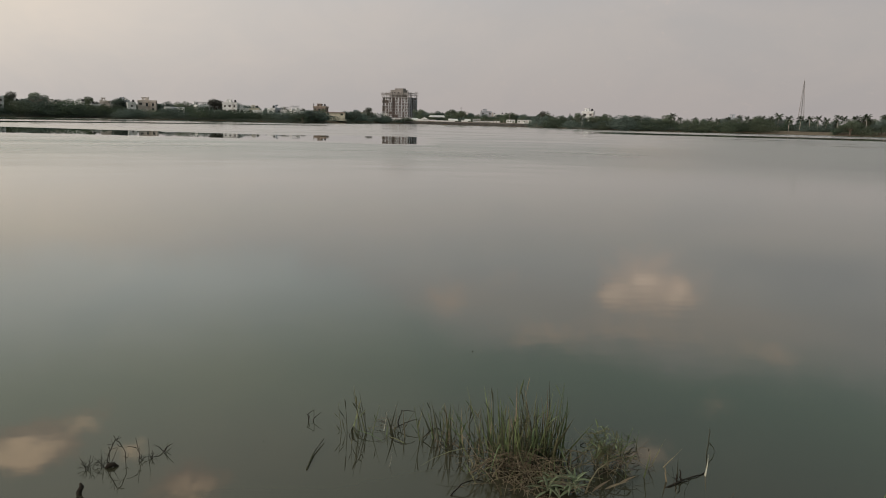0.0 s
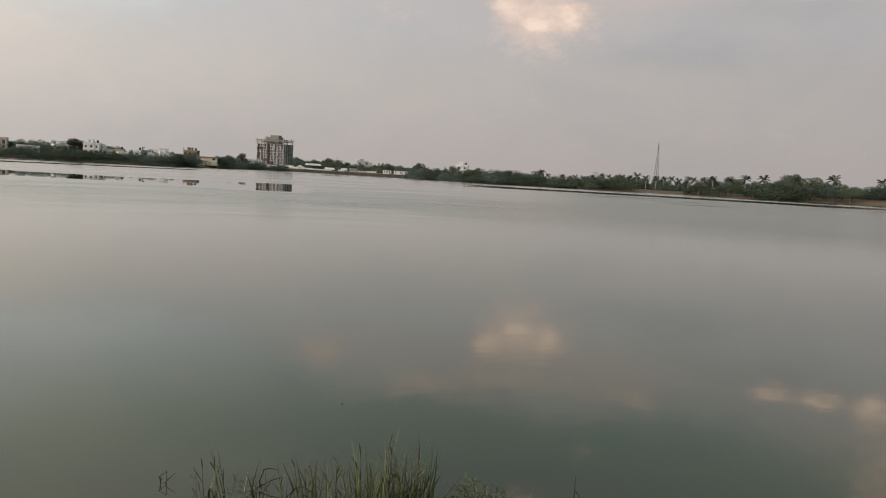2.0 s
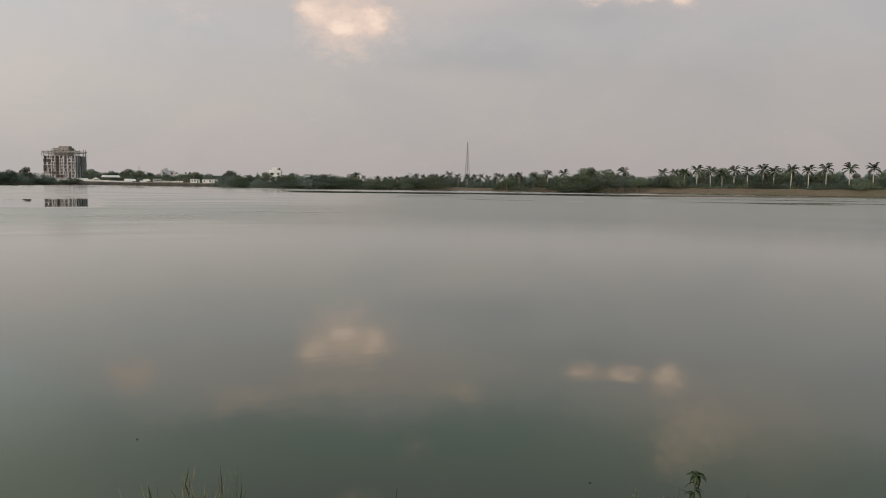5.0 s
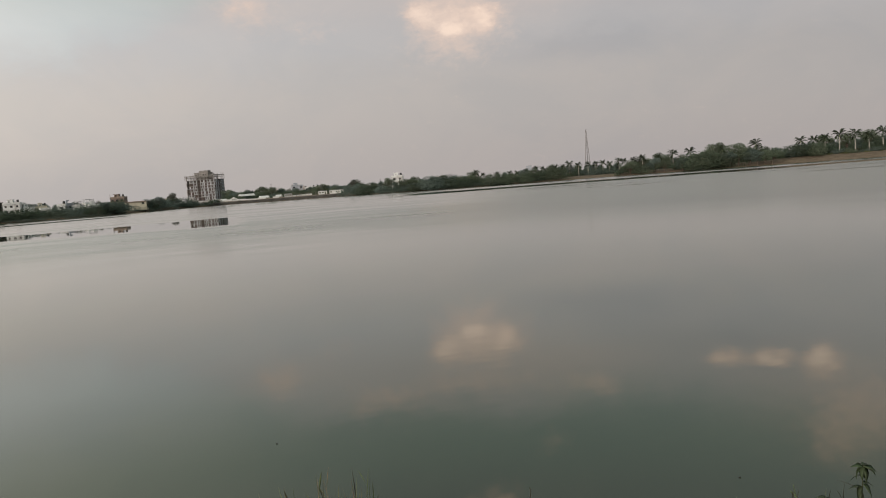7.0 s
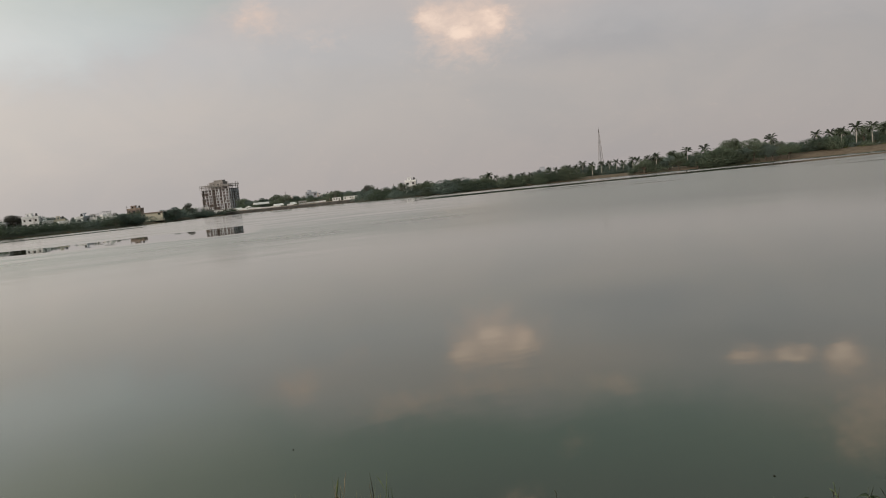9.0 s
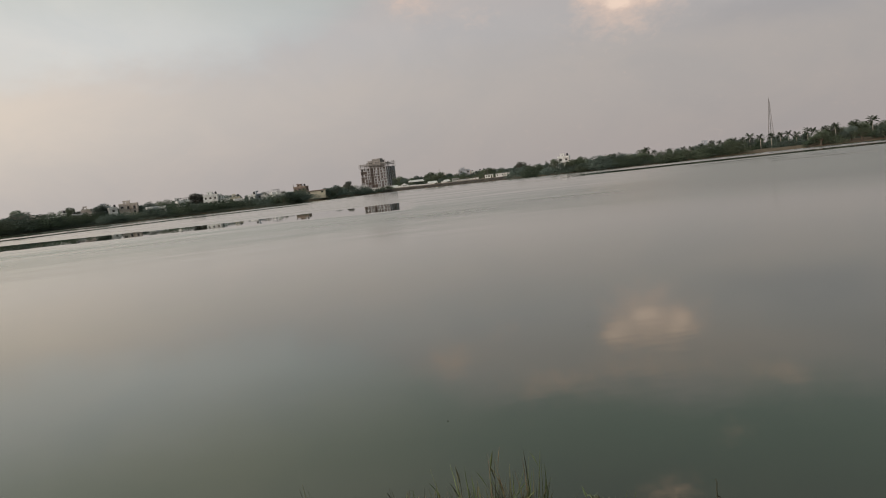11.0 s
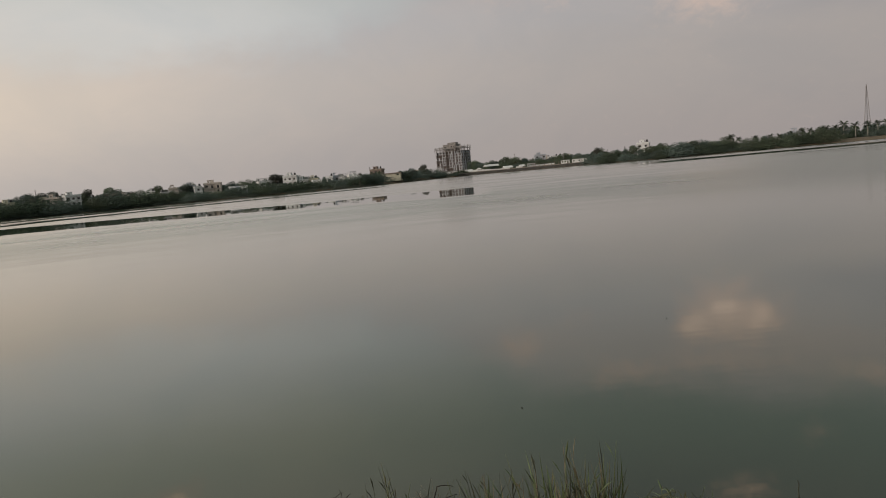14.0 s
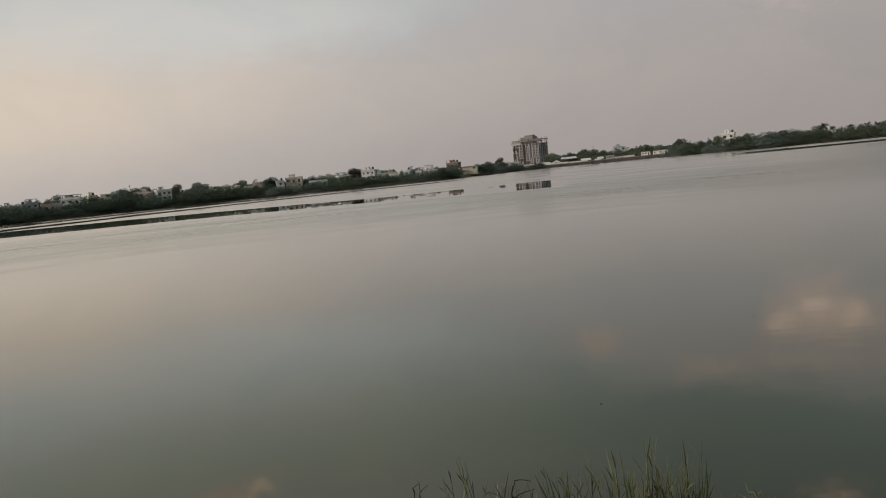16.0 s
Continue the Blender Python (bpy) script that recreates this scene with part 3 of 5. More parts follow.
def make_tree(kind, seed):
    """A tree 8 m high, standing at the origin: a tapered trunk, limbs and a leafy crown."""
    rng = random.Random(seed)
    label, mat = {
        "round": ("dense dark green shore tree with a rounded crown", LEAF[0]),
        "spread": ("spreading olive green tree with an uneven crown", LEAF[1]),
        "blue": ("broad blue green tree reaching down to the water", LEAF[2]),
        "thin": ("tall thin tree with a sparse brownish crown", LEAF[3]),
        "scrub": ("pale low scrub along the waterline", LEAF[4]),
        "golden": ("yellow green shrub under the palms", LEAF[5]),
        "bush": ("low green shrub at the water's edge", LEAF[rng.choice((0, 1, 2))])}[kind]
    low_growth = kind in ("bush", "scrub", "golden")
    root = thing("shrub" if low_growth else "tree", Matrix(), label, "shrub" if low_growth else "tree",
                 "shore shrubs" if low_growth else "shore trees")
    lobes, limbs = [], []
    if low_growth:
        for _ in range(6):
            a, d = rng.random() * 6.28, rng.uniform(0.5, 4.0)
            h = rng.uniform(2.2, 5.2)
            lobes.append((d * math.cos(a), d * math.sin(a), h * 0.55, rng.uniform(1.8, 3.0), rng.uniform(1.8, 3.0), h * 0.55))
    else:
        wide = {"round": 3.0, "spread": 3.6, "blue": 3.9, "thin": 1.7}[kind]
        low = {"round": 2.2, "spread": 2.9, "blue": 1.2, "thin": 3.2}[kind]
        for _ in range(15 if kind != "thin" else 9):
            a, d = rng.random() * 6.28, wide * math.sqrt(rng.random()) * 0.8
            z = rng.uniform(low + 0.8, 6.9) - 0.22 * d
            q = rng.uniform(0.7, 1.45) * (0.75 if kind == "thin" else 1.0)
            lobes.append((d * math.cos(a), d * math.sin(a), z, q * 1.15, q * 1.15, q * 0.85))
        lobes.append((0, 0, 6.6, 1.5, 1.5, 1.3))
    trunk = Shape()
    if low_growth:
        for l in lobes:
            trunk.tube([(0.2 * l[0], 0.2 * l[1], -0.3), (0.6 * l[0], 0.6 * l[1], l[2] * 0.5), (l[0], l[1], l[2] * 1.2)], [0.09, 0.06, 0.02], 5)
    else:
        bend = (rng.uniform(-0.4, 0.4), rng.uniform(-0.4, 0.4))
        trunk.tube([(0, 0, -0.5), (bend[0] * 0.4, bend[1] * 0.4, 1.4), (bend[0], bend[1], 3.2), (bend[0] * 1.2, bend[1] * 1.2, 5.5)], [0.34, 0.25, 0.2, 0.07], 7)
        for l in lobes:
            b = Vector((bend[0] * 0.8, bend[1] * 0.8, rng.uniform(2.0, 3.2)))
            e = Vector(l[:3])
            trunk.tube([b, b.lerp(e, 0.55) + Vector((0, 0, 0.3)), e], [0.13, 0.09, 0.03], 5)
    part("trunk", trunk, BARK, root)
    count = {"round": 4400, "spread": 4000, "blue": 5200, "thin": 2000, "bush": 2300, "scrub": 2000, "golden": 2000}[kind]
    part("crown", crown_shape(rng, lobes, count, 0.185 if not low_growth else 0.22), mat, root)
    return root


KINDS = ("round", "round", "spread", "spread", "blue", "blue", "thin", "thin", "bush", "bush", "bush", "scrub", "scrub", "golden", "golden")
PROTO = {}
for i, k in enumerate(KINDS):
    PROTO.setdefault(k, []).append([make_tree(k, 40 + i), False])


def plant(kind, a, r, height, rng, wide=1.0, sink=0.0):
    x, y = polar(a, r)
    k = height / (5.2 if kind in ("bush", "scrub", "golden") else 8.0)
    m = pose(x, y, max(ground_z(x, y), 0.02) - sink, 0, 0, rng.uniform(0, 360)) @ Matrix.Diagonal((k * wide, k * wide, k, 1))
    slot = rng.choice(PROTO[kind])
    if not slot[1]:
        slot[1] = True
        slot[0].matrix_world = m
        return slot[0]
    return copy_thing(slot[0], m)


UNDER = []                          # growth that nobody could count: kind, placing


def undergrow(kind, a, r, height, rng, wide=1.0, sink=0.0):
    x, y = polar(a, r)
    k = height / (5.2 if kind in ("bush", "scrub", "golden") else 8.0)
    m = pose(x, y, max(ground_z(x, y), 0.02) - sink, 0, 0, rng.uniform(0, 360)) @ Matrix.Diagonal((k * wide, k * wide, k, 1))
    UNDER.append((rng.choice(PROTO[kind])[0], m))


def build_undergrowth():
    """All the low growth along the far shore in one mesh."""
    verts, faces, slots, mats, base = [], [], [], [], 0
    for proto, m in UNDER:
        for child in proto.children:
            me = child.data
            if len(me.polygons) < 500:
                continue
            co = np.empty(len(me.vertices) * 3, dtype=np.float32)
            me.vertices.foreach_get("co", co)
            ix = np.empty(len(me.loops), dtype=np.int32)
            me.loops.foreach_get("vertex_index", ix)
            w = np.array(m)
            verts.append(co.reshape(-1, 3) @ w[:3, :3].T + w[:3, 3])
            faces.append(ix + base)
            if me.materials[0] not in mats:
                mats.append(me.materials[0])
            slots.append(np.full(len(me.polygons), mats.index(me.materials[0]), dtype=np.int32))
            base += len(me.vertices)
    verts, faces, slots = np.concatenate(verts), np.concatenate(faces), np.concatenate(slots)
    n = len(faces) // 4
    me = bpy.data.meshes.new("undergrowth")
    me.vertices.add(len(verts))
    me.vertices.foreach_set("co", verts.astype(np.float32).ravel())
    me.loops.add(len(faces))
    me.loops.foreach_set("vertex_index", faces.astype(np.int32))
    me.polygons.add(n)
    me.polygons.foreach_set("loop_start", np.arange(n, dtype=np.int32) * 4)
    for q in mats:
        me.materials.append(q)
    me.polygons.foreach_set("material_index", slots)
    me.update(calc_edges=True)
    single("undergrowth", me, None, Matrix(), "low green scrub and far tree tops along the shore", "undergrowth", kind="stuff")
    for slot in (q for row in PROTO.values() for q in row):
        if not slot[1]:                            # a pattern that stands nowhere by itself
            for ob in (*slot[0].children, slot[0]):
                bpy.data.objects.remove(ob)


EYE = 2.92
# tops of the tree line: degrees above the horizon by azimuth
SKYLINE = [(-60, 1.25), (-52, 1.22), (-46, 1.05), (-44, 0.95), (-43, 0.95), (-41.5, 1.05), (-40.6, 1.3), (-39, 1.12), (-38, 0.95), (-37, 0.75), (-36, 0.78), (-35, 0.98), (-34, 0.80), (-32, 0.77), (-28, 0.75), (-26, 0.72), (-24, 0.66),
           (-21.5, 0.60), (-19.8, 0.70), (-18.8, 0.6), (-17.9, 0.82), (-17, 0.6), (-14, 0.6), (-12.5, 0.62), (-9, 0.52), (-6, 0.52), (-4, 0.6), (-2, 0.5),
           (1, 0.5), (6, 0.7), (8, 0.78), (10, 0.9), (12, 1.05), (14, 0.82), (16, 0.92), (18, 0.85), (18.9, 1.08), (20.5, 0.78), (22, 0.86), (24, 0.95), (25.5, 0.85),
           (27, 1.1), (29, 1.3), (30, 1.2), (32, 1.1), (34, 1.0), (38, 1.0), (46, 1.1)]


def height_for(a, r, share=1.0):
    x, y = polar(a, r)
    base = max(ground_z(x, y), 0.0)
    top = EYE + r * math.tan(radians(lerp_table(SKYLINE, a)))
    return max((top - base) * share, 1.2)


# houses that show between the trees: azimuth and half width in degrees
OPEN_VIEWS = ((32.4, 0.95), (29.7, 0.5), (28.2, 0.6), (26.5, 1.1), (18.0, 0.7), (16.9, 0.9), (15.6, 0.5), (14.7, 0.5), (12.2, 0.6), (11.2, 0.8), (9.3, 0.8), (8.2, 0.6), (7.3, 0.6))


# further roofs: azimuth, share of the skyline's height
town_rng = random.Random(15)
TOWN = [(a + town_rng.uniform(-0.22, 0.22), town_rng.uniform(0.68, 1.02)) for a in
        (38.2, 37.4, 36.8, 35.4, 34.7, 34.0, 33.3, 31.5, 31.0, 30.2, 27.4, 25.4, 24.7, 23.0, 21.3, 20.6, 19.6, 18.6, 15.2, 13.9, 13.3, 12.7, 10.3, 9.8, 8.0, 7.4, 6.7, 6.2, 2.3, 1.5,
         -0.2, -3.6, -6.4, -8.3, -9.2, -10.2)]


def in_view(a):
    return any(abs(a - c) < w for c, w in OPEN_VIEWS)


def build_tree_line():
    rng = random.Random(11)
    # skyline row, a little behind the water
    a = 44.0
    while a > -60.0:
        bare = -11.5 < a < -2.8
        tower = -3.0 < a < 0.6
        palms = -60 < a < -43.2
        if tower or 2.95 < a < 4.4:
            a -= 0.5
            continue
        off = rng.uniform(150, 240) if bare else rng.uniform(40, 70) if palms else rng.uniform(26, 55)
        r = shore(a) + off
        kind = rng.choice(("round", "spread", "blue")) if a < -14 else rng.choice(("round", "round", "spread", "thin"))
        plant(kind, a, r, height_for(a, r, rng.uniform(0.78, 1.0)), rng, rng.uniform(0.9, 1.25))
        a -= rng.uniform(0.45, 0.75)
    # second row, closing the gaps
    a = 44.0
    while a > -60.0:
        if -12 < a < 1.2 or 2.95 < a < 4.4:
            a -= 0.6
            continue
        r = shore(a) + rng.uniform(60, 95)
        undergrow("bush", a, r - 18, height_for(a, r - 18, rng.uniform(0.55, 0.75)), rng, rng.uniform(1.3, 1.8), 0.3)
        undergrow(rng.choice(("round", "spread", "thin", "blue")), a, r, height_for(a, r, rng.uniform(0.7, 0.95)), rng, rng.uniform(1.0, 1.3))
        a -= rng.uniform(0.6, 0.95)
    # front row: lower growth at the water
    a = 44.0
    while a > -60.0:
        bare = -11.2 < a < -2.6 or -60 < a < -43.2 or -32.2 < a < -27.6
        if bare:
            a -= 0.5
            continue
        r = shore(a) + rng.uniform(1.5, 7.0)
        if 3.0 < a < 4.35:
            undergrow("scrub", a, r, 1.6, rng, 1.6, 0.2)
        elif a > 1.0:
            undergrow("scrub", a, shore(a) + 1.5, rng.uniform(1.6, 2.8), rng, rng.uniform(1.6, 2.4), 0.3)
            open_view = in_view(a)
            plant("bush", a + 0.2, r + 6, height_for(a, r, rng.uniform(0.36, 0.52) if open_view else rng.uniform(0.50, 0.76)), rng, rng.uniform(1.2, 1.7) * (0.9 if open_view else 1.0), 0.3)
            if rng.random() < 0.3 and not open_view:
                plant(rng.choice(("round", "thin", "spread")), a - 0.1, r + 10, height_for(a, r, rng.uniform(0.6, 0.9)), rng, rng.uniform(0.8, 1.1), 0.2)
        elif a > -2.7:
            plant("bush", a, r, rng.uniform(2.6, 4.4), rng, rng.uniform(1.0, 1.4), 0.3)
        elif a < -33:
            plant(rng.choice(("blue", "round", "spread", "bush")), a, r, height_for(a, r, rng.uniform(0.62, 0.9)), rng, rng.uniform(1.1, 1.5), 0.6)
        else:
            plant(rng.choice(("blue", "bush", "bush")), a, r, height_for(a, r, rng.uniform(0.5, 0.85)), rng, rng.uniform(1.2, 1.6), 0.6)
        a -= rng.uniform(0.42, 0.75)
    # dark growth behind the promenade, with taller trees among it
    a = -2.5
    while a > -12.5:
        r = shore(a) + rng.uniform(60, 120)
        plant(rng.choice(("round", "blue", "round", "spread")), a, r, height_for(a, r, rng.uniform(0.90, 1.28)), rng, rng.uniform(1.1, 1.5), 0.8)
        undergrow("bush", a + 0.1, r - 14, height_for(a, r - 14, rng.uniform(0.60, 0.95)), rng, rng.uniform(1.3, 1.7), 0.3)
        undergrow(rng.choice(("round", "blue", "spread")), a - 0.15, r + 30, height_for(a, r + 30, rng.uniform(0.85, 1.15)), rng, rng.uniform(1.3, 1.7), 1.6)
        a -= rng.uniform(0.26, 0.42)
    # close round crowns before the palms
    a = -11.6
    while a > -27.4:
        r = shore(a) + rng.uniform(9, 16)
        plant(rng.choice(("round", "blue", "spread")), a, r, height_for(a, r, rng.uniform(0.72, 1.02)), rng, rng.uniform(1.25, 1.6), 1.6)
        a -= rng.uniform(0.5, 0.8)
    # single trees that stand out
    for kind, a, off, top, wide in (("blue", 6.6, 1, 0.5, 1.4), ("blue", 6.1, 1, 0.6, 1.4), ("round", 5.6, 1, 0.64, 1.5), ("blue", 5.1, 1, 0.62, 1.4), ("round", 3.0, 1, 0.62, 1.3), ("blue", 2.6, 1, 0.66, 1.3), ("round", 2.1, 1, 0.62, 1.3), ("round", 1.75, 4, 0.45, 1.2),
                                    ("thin", 1.15, 30, 0.84, 1.1), ("blue", -18.0, 8, 0.86, 1.25), ("blue", -19.7, 8, 0.78, 1.4), ("round", 18.9, 20, 1.12, 1.2),
                                    ("thin", -12.1, 30, 0.86, 0.9), ("thin", 12.5, 25, 1.14, 1.2), ("round", 29.0, 25, 1.36, 1.1), ("thin", -5.3, 200, 0.72, 1.1),
                                    ("thin", 27.6, 30, 1.25, 1.0), ("thin", 25.4, 30, 1.2, 1.0), ("round", 33.2, 30, 1.2, 1.0)):
        r = shore(a) + off
        x, y = polar(a, r)
        plant(kind, a, r, EYE + r * math.tan(radians(top)) - max(ground_z(x, y), 0), rng, wide, 0.3)
    # low scrub on the bare bank
    for _ in range(90):
        a = rng.uniform(-60, -43.5) if rng.random() < 0.66 else rng.uniform(-32.5, -27.5)
        r = shore(a) + rng.uniform(16, 34)
        plant(rng.choice(("bush", "golden")), a, r, rng.uniform(1.0, 3.0), rng, rng.uniform(1.0, 1.6), 0.2)
    for _ in range(34):
        a = rng.uniform(-60, -42.5)
        r = shore(a) + (rng.uniform(30, 44) if rng.random() < 0.6 else rng.uniform(17, 23))
        plant(rng.choice(("golden", "golden", "bush")), a, r, rng.uniform(3.0, 6.4), rng, rng.uniform(0.9, 1.3), 0.3)


build_tree_line()
build_undergrowth()


# ---------------------------------------------------------------- royal palms
def frond_mesh():
    """One feathered palm leaf, 3.6 m along +x, arching over; the rib and its hanging leaflets."""
    s = Shape()
    n = 14
    rib = []
    for i in range(n + 1):
        q = i / n
        rib.append(Vector((3.5 * math.sin(q * 1.45) / math.sin(1.45), 0, 1.35 * q - 2.3 * q * q)))
    s.tube(rib, [0.07 * (1 - 0.85 * i / n) for i in range(n + 1)], 4)
    for i in range(2, n + 1):
        p = rib[i]
        d = (rib[i] - rib[i - 1]).normalized()
        ln = 0.95 * math.sin(min(i / n * 2.6 + 0.35, 2.9)) + 0.15
        for side in (-1, 1):
            tip = p + Vector((0.35 * d.x, side * ln * 0.75, 0.3 * d.z - ln * 0.5))
            w = d * 0.15
            s.quad(p - w, p + w, tip + w * 0.5, tip - w * 0.3)
    return s.mesh("frond", PALM_LEAF)


FROND = frond_mesh()


def make_palm():
    root = thing("royal_palm", Matrix(), "royal palm with a pale smooth trunk and feathery crown", "palm tree", "palms along the bank")
    s = Shape()
    zs = [-0.5, 0.2, 1.5, 3.5, 5.5, 7.4]
    s.tube([(0.05 * math.sin(z), 0, z) for z in zs], [0.28, 0.23, 0.20, 0.24, 0.20, 0.15], 9)
    part("trunk", s, PALM_TRUNK, root, "pale grey ringed trunk", smooth=True)
    c = Shape()
    c.tube([(0.04, 0, 7.4), (0.04, 0, 8.1), (0.03, 0, 8.9)], [0.21, 0.2, 0.08], 8)
    part("crownshaft", c, PALM_SHAFT, root, "smooth green crownshaft", smooth=True)
    rng = random.Random(5)
    for i in range(13):
        lift = (-16, 12, 34, 58)[i % 4] + rng.uniform(-10, 10)
        part("frond", FROND, PALM_LEAF, root, "", pose(0.03, 0, 8.65, 0, -lift, i * 360 / 13 + rng.uniform(-12, 12)))
    return root


def build_palms():
    rng = random.Random(21)
    palm = make_palm()
    first = True
    row = [(-21.6, 0.80), (-22.1, 0.76), (-23.2, 0.74), (-24.2, 0.76), (-24.7, 0.72), (-25.4, 0.82), (-26.2, 0.97), (-26.7, 0.9), (-27.3, 0.88), (-27.7, 0.95), (-28.2, 0.92), (-28.7, 1.18), (-29.4, 1.0), (-30.1, 1.0),
           (-30.7, 0.98), (-31.2, 1.02), (-31.7, 0.9), (-32.4, 1.1), (-32.8, 1.02), (-33.5, 1.08), (-34.1, 1.2), (-35.2, 1.15), (-36.3, 1.4), (-37.5, 1.46), (-39.7, 1.42), (-41.9, 1.68), (-44.8, 1.56), (-45.6, 1.52), (-46.3, 1.56), (-47.15, 1.84),
           (-48.1, 1.76), (-48.9, 1.5), (-49.7, 1.8), (-50.6, 1.74), (-51.6, 1.94), (-52.3, 1.76), (-53.4, 1.9), (-54.5, 1.85), (-55.6, 2.0), (-57.0, 2.0), (-58.4, 2.0)]
    for a, top in row:
        r = shore(a) + (24 + rng.uniform(-2, 4) if a < -43 or -33 < a < -27 else rng.uniform(9, 14) if a < -36 else rng.uniform(20, 30))
        x, y = polar(a, r)
        z = ground_z(x, y)
        k = (EYE + r * math.tan(radians(top)) - z) / 9.9
        m = pose(x, y, z, rng.uniform(-1.5, 1.5), rng.uniform(-1.5, 1.5), rng.uniform(0, 360)) @ Matrix.Diagonal((min(k * 0.98, 1.5), min(k * 0.98, 1.5), k, 1))
        if first:
            palm.matrix_world, first = m, False
        else:
            copy_thing(palm, m)


build_palms()


# ---------------------------------------------------------------- the tower block under construction
def build_tower():
    a, r = -1.2, 780.0
    x, y = polar(a, r)
    z = ground_z(x, y)
    LX, LY, H = 30.5, 19.0, 2.85
    root = thing("apartment_building", pose(x, y, z, 0, 0, a - 30.0), "unfinished concrete apartment tower with open window holes and bare top frame", "building")
    x0, y0 = -LX / 2, -LY / 2
    FLOORS = 8                      # floors with walls, over an open ground floor
    base = 5.95 - z
    bays_x, bays_y = 8, 5
    bx, by = LX / bays_x, LY / bays_y
    slab = Shape().box(x0 - 0.35, y0 - 0.35, -0.34, x0 + LX + 0.35, y0 + LY + 0.35, 0.0).mesh("slab", CONCRETE)
    for i in range(FLOORS + 1):
        part("slab", slab, CONCRETE, root, "", pose(0, 0, base + i * H))
    top = base + FLOORS * H
    col_tall = Shape().box(-0.3, -0.3, -0.5, 0.3, 0.3, top - H - 0.34).mesh("column", CONCRETE)
    col_top = Shape().box(-0.24, -0.24, top - H, 0.24, 0.24, top - 0.34).mesh("column", CONCRETE)
    spots = [(x0 + 0.3 + i * (LX - 0.6) / bays_x, q) for i in range(bays_x + 1) for q in (y0 + 0.42, y0 + LY - 0.6)]
    spots += [(q, y0 + 0.3 + i * (LY - 0.6) / bays_y) for i in range(1, bays_y) for q in (x0 + 0.6, x0 + LX - 0.5)]
    for i, p in enumerate(spots):
        part("column", col_tall, CONCRETE, root, "", pose(p[0], p[1], 0))
        if i % 4 < 2:                                     # the open top floor has fewer posts
            part("column", col_top, CONCRETE, root, "", pose(p[0], p[1], 0))
    # infill walls with window holes
    rng = random.Random(3)
    kinds = []
    for holes in (((0.2, 0.45, 1.6, 2.35), (2.15, 0.6, 3.3, 2.3)), ((0.4, 0.35, 2.8, 2.38),), ((0.9, 0.05, 3.1, 2.38),),
                  ((0.5, 0.5, 2.9, 2.38),), ((0.2, 0.5, 2.0, 2.38), (2.5, 0.8, 3.3, 2.25))):
        kinds.append(holes)
    wide = bx - 0.06
    front = [Shape().panel(wide, H - 0.36, 0.22, [(p[0] * wide / 3.5, p[1], p[2] * wide / 3.5, p[3]) for p in h]) for h in kinds]
    front_white = [f.mesh("wall_panel", PLASTER) for f in front]
    front_brick = [f.mesh("wall_panel", BRICK) for f in front]
    widey = by - 0.06
    side = [Shape().panel(widey, H - 0.36, 0.22, [(p[0] * widey / 3.5, p[1], p[2] * widey / 3.5, p[3]) for p in h]) for h in kinds]
    side_mesh = [f.mesh("wall_panel", GREY_PLASTER) for f in side]
    for lv in range(FLOORS):
        zz = base + lv * H + 0.01
        if lv == FLOORS - 1:
            continue
        for i in range(bays_x):
            if i == 3:                                    # recessed balcony stack, open to the front
                part("wall_panel", front_brick[1], BRICK, root, "", pose(x0 + 0.03 + i * bx, y0 + 1.6, zz))
                continue
            src = front_brick if (i == 0 and rng.random() < 0.6) or rng.random() < 0.04 else front_white
            k = (i * 2 + (lv // 3)) % len(kinds) if rng.random() < 0.75 else rng.randrange(len(kinds))
            part("wall_panel", src[k], PLASTER, root, "", pose(x0 + 0.03 + i * bx, y0 - 0.15, zz))
        for i in range(bays_y):
            part("wall_panel", side_mesh[(i + lv // 4) % len(kinds)], GREY_PLASTER, root, "", pose(x0 + LX + 0.15, y0 + 0.10 + i * by, zz, 0, 0, 90))
        if lv % 1 == 0:                                   # small balcony slabs on the side face
            part("balcony", Shape().box(0, -1.2, 0, 1.2, 1.2, 0.14).box(1.1, -1.2, 0.14, 1.2, 1.2, 1.0), CONCRETE, root, "", pose(x0 + LX + 0.36, y0 + LY * 0.52, zz))
    back = Shape().box(x0 + 0.3, y0 + LY - 0.3, base, x0 + LX - 0.3, y0 + LY - 0.05, top - H - 0.3)
    part("rear_wall", back, GREY_PLASTER, root)
    part("rear_wall", Shape().box(x0 + 0.05, y0 + 0.4, base, x0 + 0.3, y0 + LY - 0.4, top - H - 0.3), BRICK, root)
    # added wall; darkened brick stands for unlit rooms behind the window holes
    part("core_wall", Shape().box(x0 + 1.0, y0 + 3.4, 0, x0 + LX - 3.4, y0 + 3.6, top - H - 0.3).box(x0 + LX - 3.4, y0 + 3.4, 0, x0 + LX - 3.2, y0 + LY - 1, top - H - 0.3), BRICK, root, "inner brick wall with interior shade in its colour")
    # open frame above: beams, starter columns, upper deck
    beam_z = top + 0.02
    for i in range(0, bays_x + 1, 2):
        px = x0 + 0.3 + i * (LX - 0.6) / bays_x
        for q in (y0 + 0.2, y0 + LY - 0.2):
            part("starter_column", Shape().box(-0.22, -0.22, 0, 0.22, 0.22, 2.2 + 1.3 * rng.random()), CONCRETE, root, "", pose(px, q, beam_z))
    for i in range(2, bays_y, 2):
        py = y0 + 0.3 + i * (LY - 0.6) / bays_y
